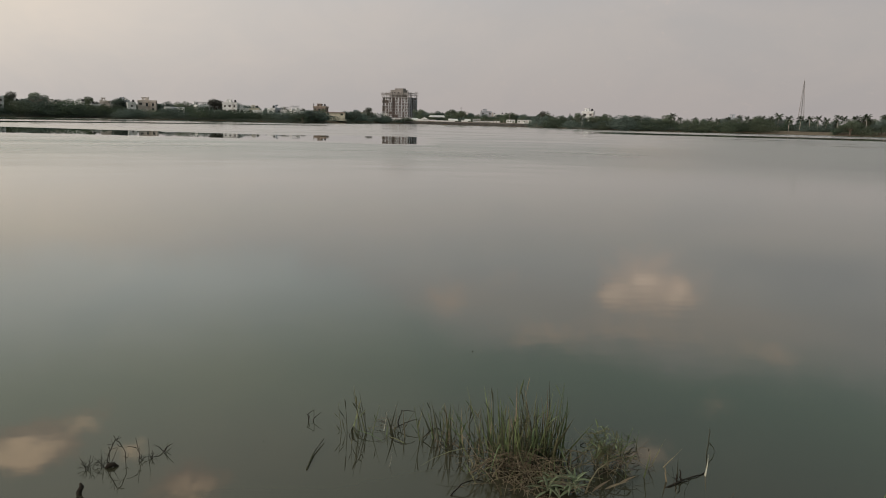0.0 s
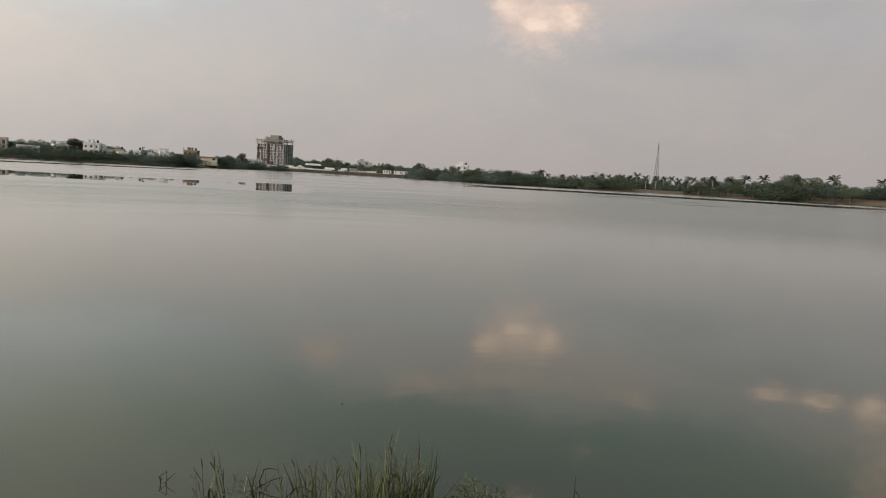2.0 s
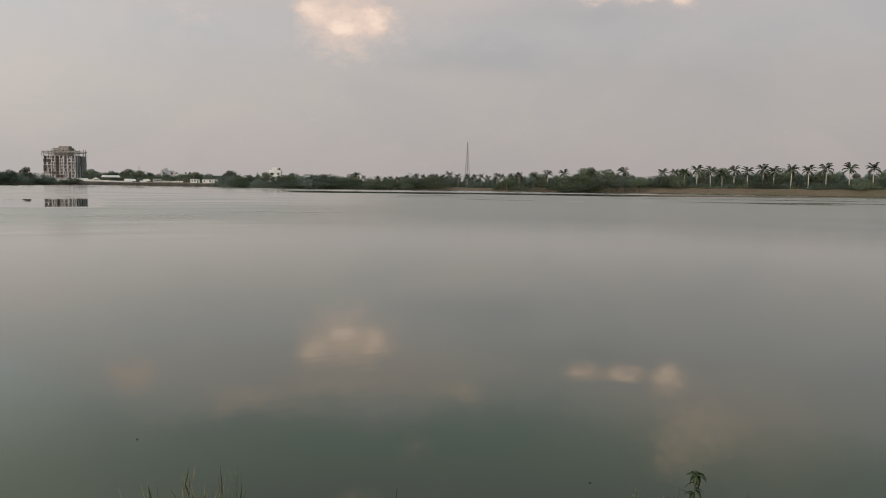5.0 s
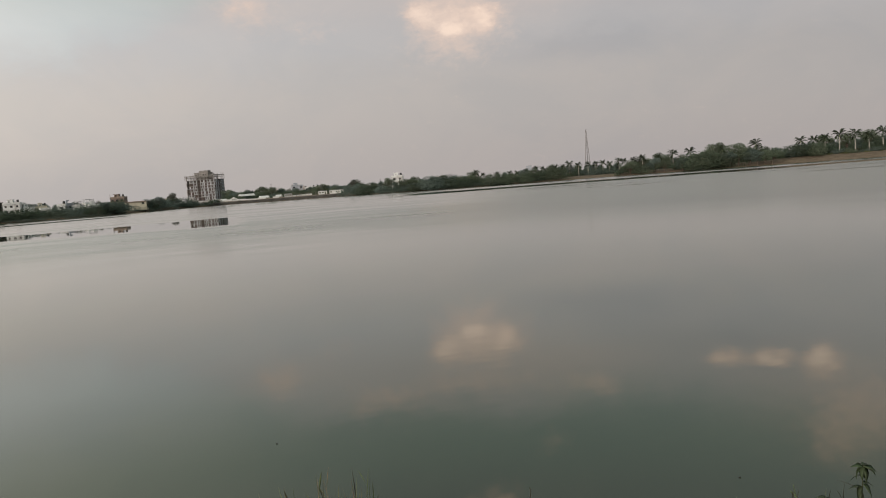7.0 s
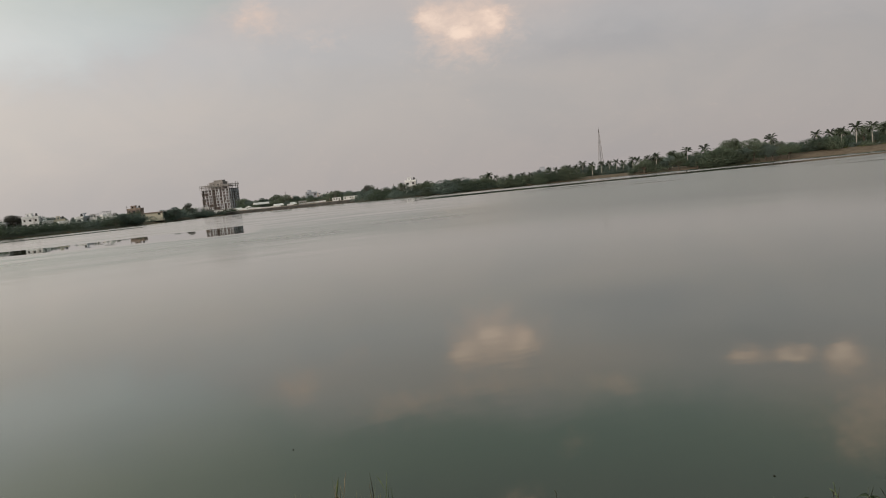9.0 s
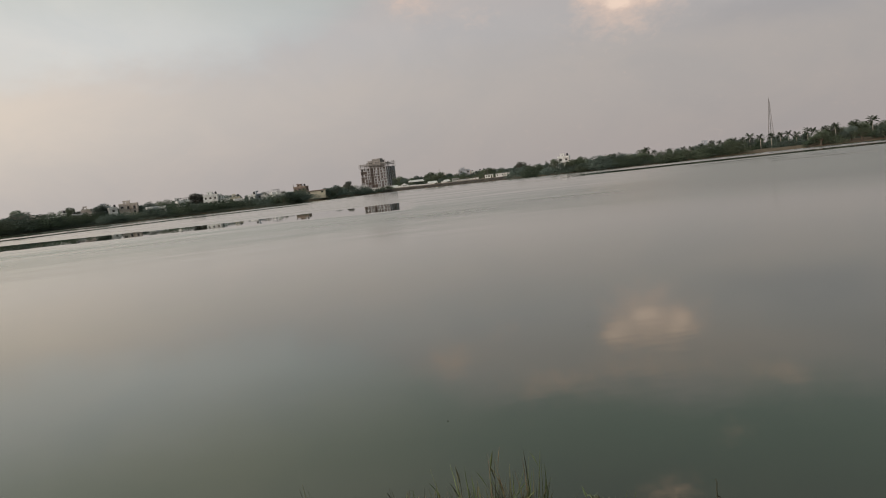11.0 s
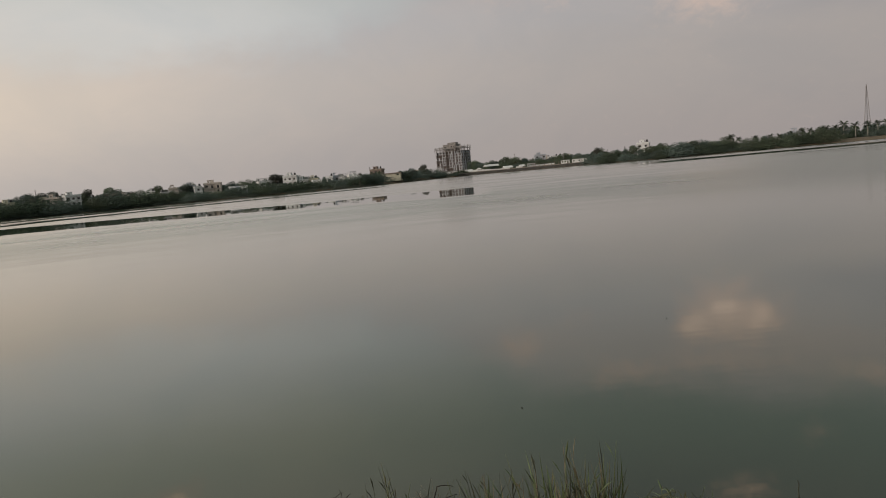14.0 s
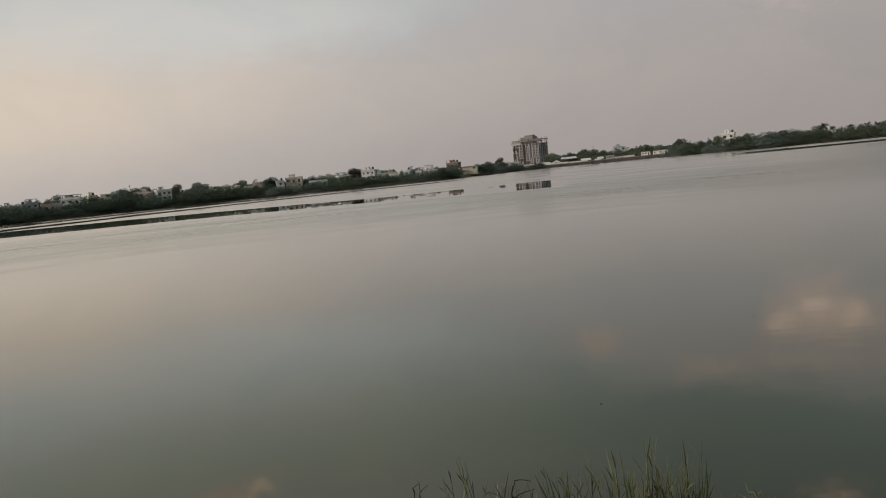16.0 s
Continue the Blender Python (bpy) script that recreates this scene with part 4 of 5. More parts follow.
        for q in (x0 + 0.2, x0 + LX - 0.2):
            part("starter_column", Shape().box(-0.22, -0.22, 0, 0.22, 0.22, 2.2 + 1.3 * rng.random()), CONCRETE, root, "", pose(q, py, beam_z))
    for q in (y0 + 0.2, y0 + LY - 0.2):
        part("ring_beam", Shape().box(x0 - 1.0, q - 0.25, top + 1.0, x0 + LX + 1.0, q + 0.25, top + 1.5), CONCRETE, root)
    for q in (x0 + 0.2, x0 + LX - 0.2):
        part("ring_beam", Shape().box(q - 0.25, y0 - 0.8, top + 1.01, q + 0.25, y0 + LY + 0.8, top + 1.49), CONCRETE, root)
    cx0, cx1 = x0 + 7.0, x0 + 22.0
    part("penthouse", Shape().panel(cx1 - cx0, 4.2, 9.0, [(1.0, 1.0, 2.6, 2.6), (4.0, 1.0, 5.6, 2.6), (9.0, 1.0, 10.6, 2.6), (12.0, 1.0, 13.6, 2.6)]), CONCRETE, root, "", pose(cx0, y0 + 4.5, top))
    part("penthouse", Shape().panel(cx1 - cx0 - 2.0, H - 0.36, 10.0, [(1.5, 0.6, 3.0, 2.2), (6.0, 0.6, 7.5, 2.2), (10.0, 0.3, 11.2, 2.2)]), CONCRETE, root, "", pose(cx0 + 1.0, y0 + 4.5, top - H + 0.01))
    part("penthouse_slab", Shape().box(cx0 - 0.6, y0 + 3.8, top + 4.2, cx1 + 0.6, y0 + 14.2, top + 4.5), CONCRETE, root)
    part("lift_room", Shape().box(cx0 + 4.5, y0 + 6, top + 4.5, cx1 - 1.0, y0 + 12, top + 6.3), CONCRETE, root)
    # scaffold poles round the crown and stubs at the side
    for i in range(6):
        px = x0 - 0.9 + i * (LX + 1.8) / 5
        part("scaffold_pole", Shape().tube([(px, y0 - 0.9, top - 3.0), (px, y0 - 0.9, top + 1.6 + 2.2 * rng.random())], 0.13, 6), STEEL, root)
    for i in range(9):                                    # inner props of the open floor
        px = x0 + 1.6 + i * (LX - 3.2) / 8
        part("prop", Shape().tube([(px, y0 + 1.4, top - H), (px, y0 + 1.4, top - 0.34)], 0.09, 5), STEEL, root)
    for zz in (top - 1.7, top - 0.9, top + 0.5):
        part("scaffold_ledger", Shape().tube([(x0 - 1.6, y0 - 0.92, zz), (x0 + LX + 1.6, y0 - 0.92, zz)], 0.11, 6), STEEL, root)
    for i in range(4):
        py = y0 + i * LY / 3
        part("scaffold_pole", Shape().tube([(x0 + LX + 0.9, py, top - 3.0), (x0 + LX + 0.9, py, top + 1.6 + 2.0 * rng.random())], 0.13, 6), STEEL, root)
    for zz in (base + 3.2 * H, base + 4.9 * H, base + 6.1 * H):
        part("loading_deck", Shape().box(x0 - 2.6, y0 + 2.0, zz, x0 - 0.36, y0 + 5.0, zz + 0.2), CONCRETE, root)


build_tower()


# ---------------------------------------------------------------- lattice mast
def build_mast():
    a, r = -30.1, 640.0
    x, y = polar(a, r)
    z = ground_z(x, y)
    h = EYE + r * math.tan(radians(3.29)) - z
    root = thing("radio_mast", pose(x, y, z, 0, 0, a), "tall thin steel lattice mast standing behind palms", "mast")
    feet = [(2.5, -1.2), (-2.5, -1.2), (0.0, 2.6)]
    tops = [(0.16, -0.08), (-0.16, -0.08), (0.0, 0.16)]
    legs = []
    for f, t in zip(feet, tops):
        p, q = Vector((*f, 0)), Vector((*t, h))
        legs.append((p, q))
        part("leg", Shape().tube([p, q], [0.22, 0.12], 6), STEEL, root)
    n = 18
    for i in range(n):
        u, v = (i / n) ** 0.9, ((i + 1) / n) ** 0.9
        for j in range(3):
            (p, q), (s, t) = legs[j], legs[(j + 1) % 3]
            part("brace", Shape().tube([p.lerp(q, u), s.lerp(t, v)], 0.045, 4), STEEL, root)
        if i:
            b = Shape()
            for j in range(3):
                (p, q), (s, t) = legs[j], legs[(j + 1) % 3]
                b.tube([p.lerp(q, u), s.lerp(t, u)], 0.045, 4)
            part("ring", b, STEEL, root)
    part("antenna", Shape().tube([(0.0, 0, h - 0.4), (0.0, 0, h + 1.6)], 0.06, 6), STEEL, root)


build_mast()


# ---------------------------------------------------------------- houses of the lakeside town
def build_house(a, off, width, depth, storeys, mat, label, turn=0.0, top=None, extras=""):
    """A flat-roofed house with real openings; top: where its parapet shows, in degrees above the horizon."""
    rng = random.Random(int(a * 100) + 7)
    r = shore(a) + (off if a < 5.0 else 15.0 + off * 0.3)
    x, y = polar(a, r)
    z = ground_z(x, y)
    sh = 3.1
    lift = 0.0
    if top is not None:
        lift = max(EYE + r * math.tan(radians(top)) - z - storeys * sh - 0.9, 0.0)
    root = thing("house", pose(x, y, z, 0, 0, a + turn), label, "house", "lakeside houses")
    if lift > 0.05:
        part("plinth", Shape().box(-width / 2, -depth / 2, -0.6, width / 2, depth / 2, lift), mat, root)
    n = max(int(width / 3.0), 1)
    step = width / n
    for s in range(storeys):
        holes = []
        for i in range(n):
            c = (i + 0.5) * step
            if rng.random() < 0.86:
                w = rng.choice((1.1, 1.4, 1.8)) / 2
                lo = 0.15 if rng.random() < 0.22 else 0.95
                holes.append((c - w, lo, c + w, 2.25))
        zz = lift + s * sh
        part("front_wall", Shape().panel(width, sh - 0.16, 0.24, holes), mat, root, "", pose(-width / 2, -depth / 2, zz))
        for q in holes:
            win = part("window", Shape().panel(q[2] - q[0], q[3] - q[1], 0.07, [(0.08, 0.08, (q[2] - q[0]) / 2 - 0.03, q[3] - q[1] - 0.08), ((q[2] - q[0]) / 2 + 0.03, 0.08, q[2] - q[0] - 0.08, q[3] - q[1] - 0.08)]),
                       BROWN, root, "", pose(-width / 2 + q[0], -depth / 2 + 0.13, zz + q[1]))
            part("pane", Shape().box(0.06, 0.03, 0.06, q[2] - q[0] - 0.06, 0.045, q[3] - q[1] - 0.06), PANE, win)
        sides = [(depth * 0.3 - 0.6, 0.95, depth * 0.3 + 0.6, 2.2), (depth * 0.7 - 0.6, 0.95, depth * 0.7 + 0.6, 2.2)]
        side = Shape().panel(depth - 0.5, sh - 0.16, 0.24, sides)
        part("side_wall", side, mat, root, "", pose(width / 2, -depth / 2 + 0.25, zz, 0, 0, 90))
        part("side_wall", Shape().panel(depth - 0.5, sh - 0.16, 0.24, sides), mat, root, "", pose(-width / 2 + 0.24, -depth / 2 + 0.25, zz, 0, 0, 90))
        part("floor_slab", Shape().box(-width / 2 - 0.35, -depth / 2 - 0.5, sh - 0.16, width / 2 + 0.35, depth / 2 + 0.2, sh), mat, root, "", pose(0, 0, zz))
        # added near-black sheet: the shade of unlit rooms behind the openings
        part("inner_wall", Shape().box(-width / 2 + 0.3, -depth / 2 + 2.6, 0, width / 2 - 0.3, -depth / 2 + 2.75, sh - 0.17), SHADE, root, "", pose(0, 0, zz))
        part("rear_wall", Shape().box(-width / 2, depth / 2 - 0.24, 0, width / 2, depth / 2, sh - 0.17), mat, root, "", pose(0, 0, zz))
    zt = lift + storeys * sh
    par = Shape().box(-width / 2 - 0.1, -depth / 2 - 0.1, 0, width / 2 + 0.1, -depth / 2 + 0.08, 0.9).box(-width / 2 - 0.1, depth / 2 - 0.1, 0, width / 2 + 0.1, depth / 2 + 0.08, 0.9)
    par.box(-width / 2 - 0.1, -depth / 2 + 0.08, 0, -width / 2 + 0.08, depth / 2 - 0.1, 0.9).box(width / 2 - 0.08, -depth / 2 + 0.08, 0, width / 2 + 0.1, depth / 2 - 0.1, 0.9)
    part("parapet", par, mat, root, "", pose(0, 0, zt + 0.002))
    if "r" in extras:
        part("stair_room", Shape().panel(width * 0.36, 2.6, depth * 0.4, [(0.8, 0.2, 1.7, 2.1)]).box(-0.3, -0.3, 2.6, width * 0.36 + 0.3, depth * 0.4 + 0.3, 2.76), mat, root, "", pose(-width * 0.3, -depth * 0.1, zt + 0.003))
    if "t" in extras:
        for i in range(2):
            tank = Shape().tube([(0, 0, 0), (0, 0, 0.15), (0, 0, 1.25), (0, 0, 1.45), (0, 0, 1.55)], [0.62, 0.66, 0.66, 0.5, 0.2], 10)
            part("water_tank", tank, TANK if i else SHEET, root, "round rooftop water tank", pose(width * (0.12 + 0.2 * i), 0.3, zt + 1.0 * i + 0.02), smooth=True)
            if i:
                part("tank_stand", Shape().box(-0.8, -0.8, 0, 0.8, 0.8, 1.0), CONCRETE, root, "", pose(width * 0.32, 0.3, zt + 0.004))
    if "p" in extras:                                       # roof pavilion on posts
        for px in (-0.42, 0.0, 0.42):
            for py in (-0.35, 0.35):
                part("roof_post", Shape().box(-0.12, -0.12, 0, 0.12, 0.12, 2.5), mat, root, "", pose(px * width, py * depth, zt + 0.003))
        part("roof_canopy", Shape().box(-width * 0.5, -depth * 0.45, 2.5, width * 0.5, depth * 0.45, 2.7), SHEET, root, "", pose(0, 0, zt))
    return root


HOUSES = [
    (36.2, 40, 7, 8, 2, WHITE, "small white two-storey house among dark trees", 8, 0.85, "r"),
    (32.4, 20, 11, 9, 3, WHITE, "large white house with terraces and a roof room", -12, 1.0, "rp"),
    (30.6, 40, 7, 8, 2, CREAM, "cream house half hidden by trees", 10, 0.7, ""),
    (28.2, 34, 4.5, 6, 3, CREAM, "narrow cream house with a roof tank", 0, 1.0, "t"),
    (26.45, 0, 9, 8, 3, WHITE, "white three-storey house with a brown roof room", 15, 0.93, "r"),
    (23.8, 50, 11, 9, 2, BROWN, "brown house with an open roof pavilion", 5, 0.86, "p"),
    (22.2, 30, 7, 8, 1, WHITE, "long low white house behind shrubs", 0, 0.6, ""),
    (20.2, 40, 7, 7, 2, SHEET, "grey house with a sheet roof", -8, 0.55, ""),
    (18.1, 20, 5, 7, 2, WHITE, "pale two-storey house with dark windows", 10, 0.82, "t"),
    (17.0, 45, 11, 8, 3, OCHRE, "ochre three-storey house with a roof pavilion", -6, 0.98, "r"),
    (14.76, 10, 4.0, 5, 1, WHITE, "small white house with one dark window", 0, 0.54, ""),
    (15.67, 10, 3.6, 5, 1, WHITE, "tiny white house between shrubs", 6, 0.58, ""),
    (29.8, 30, 5.5, 6, 1, WHITE, "small white house with a plain parapet", 12, 0.64, ""),
    (29.2, 70, 5.0, 6, 3, GREY_PLASTER, "tall grey house behind tree tops", 0, 1.22, ""),
    (12.2, 4, 6, 6, 1, WHITE, "low white shed close to the water", 4, 0.38, ""),
    (11.3, 40, 9, 9, 3, WHITE, "white stepped house with roof tanks", -10, 0.92, "rt"),
    (9.4, 35, 6, 7, 1, WHITE, "low white house with a flat roof", 8, 0.5, ""),
    (8.4, 30, 4.5, 7, 2, WHITE, "narrow white house between trees", -5, 0.6, "t"),
    (7.0, 40, 8, 6, 1, WHITE, "white bungalow behind shrubs", 6, 0.45, ""),
    (4.75, 70, 9, 9, 3, BROWN, "brown unfinished house with a stepped top", -15, 0.84, "rt"),
    (2.0, 60, 9, 7, 1, SHEET, "low grey workshop with a metal roof", 0, 0.42, ""),
    (0.9, 60, 7, 7, 2, WHITE, "white house beside the tower site", 10, 0.42, ""),
    (-4.3, 210, 8, 8, 2, WHITE, "small white house far behind the site", 0, 0.42, "t"),
    (-7.8, 150, 10, 9, 3, GREY_PLASTER, "grey house with roof room beyond the promenade", 8, 0.66, "r"),
    (-8.8, 160, 10, 9, 2, WHITE, "white flat-roofed house beyond the promenade", -8, 0.6, "t"),
    (-15.5, 55, 7.5, 7, 3, WHITE, "white house rising over shore trees", -6, 0.76, "rt"),
    (-18.75, 35, 4, 5, 2, OCHRE, "small pink-brown house between round trees", 0, 0.5, ""),
    (-25.8, 60, 9, 8, 2, GREY_PLASTER, "grey house with a roof room", 5, 0.72, "r"),
]
for spec in HOUSES:
    build_house(*spec)
# the rest of the town: roofs and upper floors of many sizes between and above the trees
small = random.Random(77)
TOWN_LABELS = ("small pale house among trees", "little flat-roofed house half hidden by trees", "weathered pale outbuilding behind shrubs", "pale upper floor and roof room above tree tops")
for a, share in TOWN:
    build_house(a, small.uniform(0, 60) if a > 5 or a < -12 else small.uniform(120, 190), small.uniform(3.4, 7.0), 6.0, small.choice((1, 1, 2)), small.choice((WHITE, WHITE, WHITE, CREAM, GREY_PLASTER, OCHRE, SHEET)),
                small.choice(TOWN_LABELS), small.uniform(-25, 25), lerp_table(SKYLINE, a) * share - 0.06, small.choice(("", "t", "r", "rt", "p")))


# yellow warehouse by the shore
def build_warehouse():
    a = 3.62
    r = shore(a) + 12
    x, y = polar(a, r)
    z = ground_z(x, y)
    root = thing("warehouse", pose(x, y, z, 0, 0, a - 6), "cream warehouse with a grey sheet roof by the shore", "warehouse")
    h = EYE + r * math.tan(radians(0.58)) - z
    part("front_wall", Shape().panel(13.0, h - 1.2, 0.25, [(1.0, h - 3.0, 2.6, h - 1.9), (10.2, h - 3.0, 11.8, h - 1.9)]), CREAM, root, "", pose(-6.5, -6, 0))
    part("side_wall", Shape().panel(11.7, h - 1.2, 0.25), CREAM, root, "", pose(6.5, -5.7, 0, 0, 0, 90))
    part("side_wall", Shape().panel(11.7, h - 1.2, 0.25), CREAM, root, "", pose(-6.25, -5.7, 0, 0, 0, 90))
    part("rear_wall", Shape().box(-6.5, 6.05, 0, 6.5, 6.3, h - 1.2), CREAM, root)
    roof = Shape()
    for i in range(13):
        roof.box(-7.0 + i * 1.077, -6.8, h - 1.19, -7.0 + i * 1.077 + 1.05, 6.9, h - 1.05 + (0.05 if i % 2 else 0))
    part("roof", roof, SHEET, root, "grey corrugated sheet roof")
    part("fascia", Shape().box(-7.0, -6.95, h - 1.5, 7.0, -6.81, h - 0.9), BROWN, root)


build_warehouse()


# ---------------------------------------------------------------- the promenade and site by the tower
def build_site():
    rng = random.Random(8)
    # long white compound wall of separate panels, uneven and broken by gaps
    wall = thing("compound_wall", Matrix(), "long low white compound wall along the far bank", "wall")
    a = -1.3
    while a > -9.0:
        r = shore(a) + 30
        x, y = polar(a, r)
        h = rng.uniform(0.9, 1.5)
        if rng.random() < 0.86:
            part("wall_panel", Shape().box(-2.6, -0.1, -0.6, 2.6, 0.1, h).box(-2.75, -0.16, -0.6, -2.6, 0.16, h + 0.15), WHITE, wall, "", pose(x, y, ground_z(x, y), 0, 0, a))
        a -= 0.49
    # tents and stalls of several sizes
    for a, w, h, turn in ((-4.05, 13.0, 5.2, 20), (-3.1, 5.0, 3.2, 84), (-5.3, 8.0, 2.6, 12), (-6.4, 5.0, 2.4, 8), (-2.3, 7.0, 2.5, 20), (-1.6, 5.0, 2.6, 84)):
        r = shore(a) + 44
        x, y = polar(a, r)
        t = thing("marquee", pose(x, y, ground_z(x, y), 0, 0, a + turn), "white gabled canopy tent on poles", "tent", "tents on the bank")
        e = h - 1.5
        part("canopy", Shape().quad((-w / 2, -3, e), (w / 2, -3, e), (w / 2, 0, h), (-w / 2, 0, h)).quad((-w / 2, 0, h), (w / 2, 0, h), (w / 2, 3, e), (-w / 2, 3, e))
             .box(-w / 2, -3.02, e - 0.3, w / 2, -2.98, e).quad((-w / 2, -3, e), (-w / 2, 0, h), (-w / 2, 3, e)).quad((w / 2, -3, e), (w / 2, 3, e), (w / 2, 0, h)), WHITE, t)
        for px in (-w / 2, 0, w / 2):
            for py in (-2.9, 2.9):
                part("pole", Shape().tube([(px, py, -0.3), (px, py, e)], 0.06, 5), STEEL, t)
    for a, w, mat, lab in ((-10.75, 10.5, WHITE, "white site cabin at the end of the promenade"), (-9.7, 6.5, WHITE, "small white kiosk on the promenade"), (-7.1, 6.0, SHEET, "grey metal shed on the far bank"),
                           (-0.9, 11.0, WHITE, "long white site shed below the tower"), (-1.9, 6.0, WHITE, "low white hut at the foot of the tower")):
        r = shore(a) + 16
        x, y = polar(a, r)
        k = thing("cabin", pose(x, y, ground_z(x, y), 0, 0, a), lab, "cabin", "cabins on the bank")
        part("body", Shape().panel(w, 2.5, 3.0, [(0.8, 0.9, 1.8, 1.9), (w / 2 - 0.6, 0.9, w / 2 + 0.6, 1.9), (w - 1.8, 0.0, w - 0.9, 2.0)]), mat, k, "", pose(-w / 2, -1.5, 0))
        part("roof", Shape().box(-w / 2 - 0.2, -1.8, 2.5, w / 2 + 0.2, 1.8, 2.66), SHEET, k)
    # posts along the promenade
    post = Shape().tube([(0, 0, -0.3), (0, 0, 2.3)], 0.16, 6).mesh("promenade_post", BROWN)
    a = -6.6
    while a > -10.4:
        r = shore(a) + 24
        x, y = polar(a, r)
        single("promenade_post", post, BROWN, pose(x, y, ground_z(x, y)), "dark post along the lakeside promenade", "post", "promenade posts")
        a -= rng.uniform(0.14, 0.3)
    # stone retaining wall of the promenade, rising out of the water, with a pale coping
    kerb = thing("retaining_wall", Matrix(), "dark stone retaining wall with a pale coping", "wall")
    a = -1.5
    while a > -11.2:
        r = shore(a) + 0.8
        x, y = polar(a, r)
        block = part("block", Shape().box(-2.3, -0.3, -1.0, 2.28, 0.3, 2.05), STONE, kerb, "", pose(x, y, 0, 0, 0, a + rng.uniform(-1, 1)))
        part("coping", Shape().box(-2.32, -0.4, 2.052, 2.3, 0.4, 2.25), CONCRETE, block)
        a -= 0.40
    # poles over the roofs
    for a, top, off in ((5.3, 1.09, 60), (-5.9, 1.06, 120), (-7.45, 0.9, 110), (-9.6, 0.75, 40), (-14.15, 0.82, 60), (20.0, 1.0, 40), (-12.9, 0.7, 50), (28.6, 1.55, 50)):
        r = shore(a) + off
        x, y = polar(a, r)
        z = ground_z(x, y)
        h = EYE + r * math.tan(radians(top)) - z
        p = thing("utility_pole", pose(x, y, z, 0, 0, a), "thin grey steel pole above the trees", "pole", "poles in the town")
        part("shaft", Shape().tube([(0, 0, -0.5), (0, 0, h)], [0.24, 0.16], 7), STEEL, p)
        part("crossarm", Shape().box(-0.9, -0.06, h - 1.0, 0.9, 0.06, h - 0.86), STEEL, p)


build_site()


# ---------------------------------------------------------------- reeds and weeds in the shallows
def blade_shape(seed, bend, width=0.012, kink=False):
    """A reed leaf one metre high: a folded, tapering strip that leans and droops; kink: snapped over near the top."""
    rng = random.Random(seed)
    n = 9
    s = Shape()
    side = rng.uniform(-0.08, 0.08)
    p = []
    for i in range(n + 1):
        q = i / n
        x = bend * q * q * (1.0 + 0.35 * math.sin(3 * q))
        z = q * (1.0 - 0.22 * abs(bend) * q * q)
        if kink and q > 0.62:
            k = q - 0.62
            x, z = bend * 0.384 + 1.1 * k, 0.62 + 0.15 * k - 1.1 * k * k
        p.append(Vector((x, side * math.sin(q * 2.4), z)))
    for i, c in enumerate(p):
        q = i / n
        w = width * (0.45 + 0.75 * math.sin(min(q * 2.2 + 0.55, 3.0))) * (1.0 - 0.93 * q ** 3.5)
        s.v += [(c.x, c.y - w, c.z), (c.x + w * 0.5, c.y, c.z), (c.x, c.y + w, c.z), (c.x - w * 0.25, c.y, c.z)]
    for i in range(n):
        for k in range(4):
            a, b = i * 4 + k, i * 4 + (k + 1) % 4
            s.f.append((a, b, b + 4, a + 4))
    s.f.append((0, 3, 2, 1))
    s.f.append(tuple(n * 4 + k for k in range(4)))
    return s


def stalk_shape(seed, width):
    """A reed stalk one metre high with a few short leaves that stand off it near the top."""
    rng = random.Random(seed)
    s = Shape()
    sway = rng.uniform(-0.05, 0.05)
    pts = [Vector((sway * q * q, 0.0, q)) for q in (0, 0.25, 0.5, 0.75, 1.0)]
    s.tube(pts, [width * 0.7, width * 0.65, width * 0.55, width * 0.4, width * 0.12], 4)
    for k in range(2):
        q = rng.uniform(0.55, 0.92)
        a = rng.uniform(0, 6.28)
        ln = rng.uniform(0.10, 0.2)
        p = Vector((sway * q * q, 0, q))
        d = Vector((math.cos(a), math.sin(a), rng.uniform(1.6, 3.4))).normalized()
        side = d.cross(Vector((0, 0, 1))).normalized() * width * 0.7
        m1, e = p + d * ln * 0.55, p + d * ln + Vector((0, 0, -0.02))
        s.quad(p - side * 0.3, p + side * 0.3, m1 + side, e, m1 - side)
    return s


BENDS = (0.03, -0.05, 0.09, 0.16, -0.13, 0.26, 0.05, 0.36)
BLADES = {}
for key, mat, wide in (("green", REED_GREEN, 0.0098), ("olive", REED_OLIVE, 0.0086), ("dry", REED_DRY, 0.0072), ("dark", REED_DARK, 0.0090)):
    BLADES[key] = [blade_shape(i, b, wide).mesh("blade", mat) for i, b in enumerate(BENDS)]
    BLADES[key] += [stalk_shape(60 + i, wide).mesh("blade", mat) for i in range(5)]
    BLADES[key] += [blade_shape(20 + i, b, wide, True).mesh("blade", mat) for i, b in enumerate((0.15, -0.1, 0.3, -0.25))]


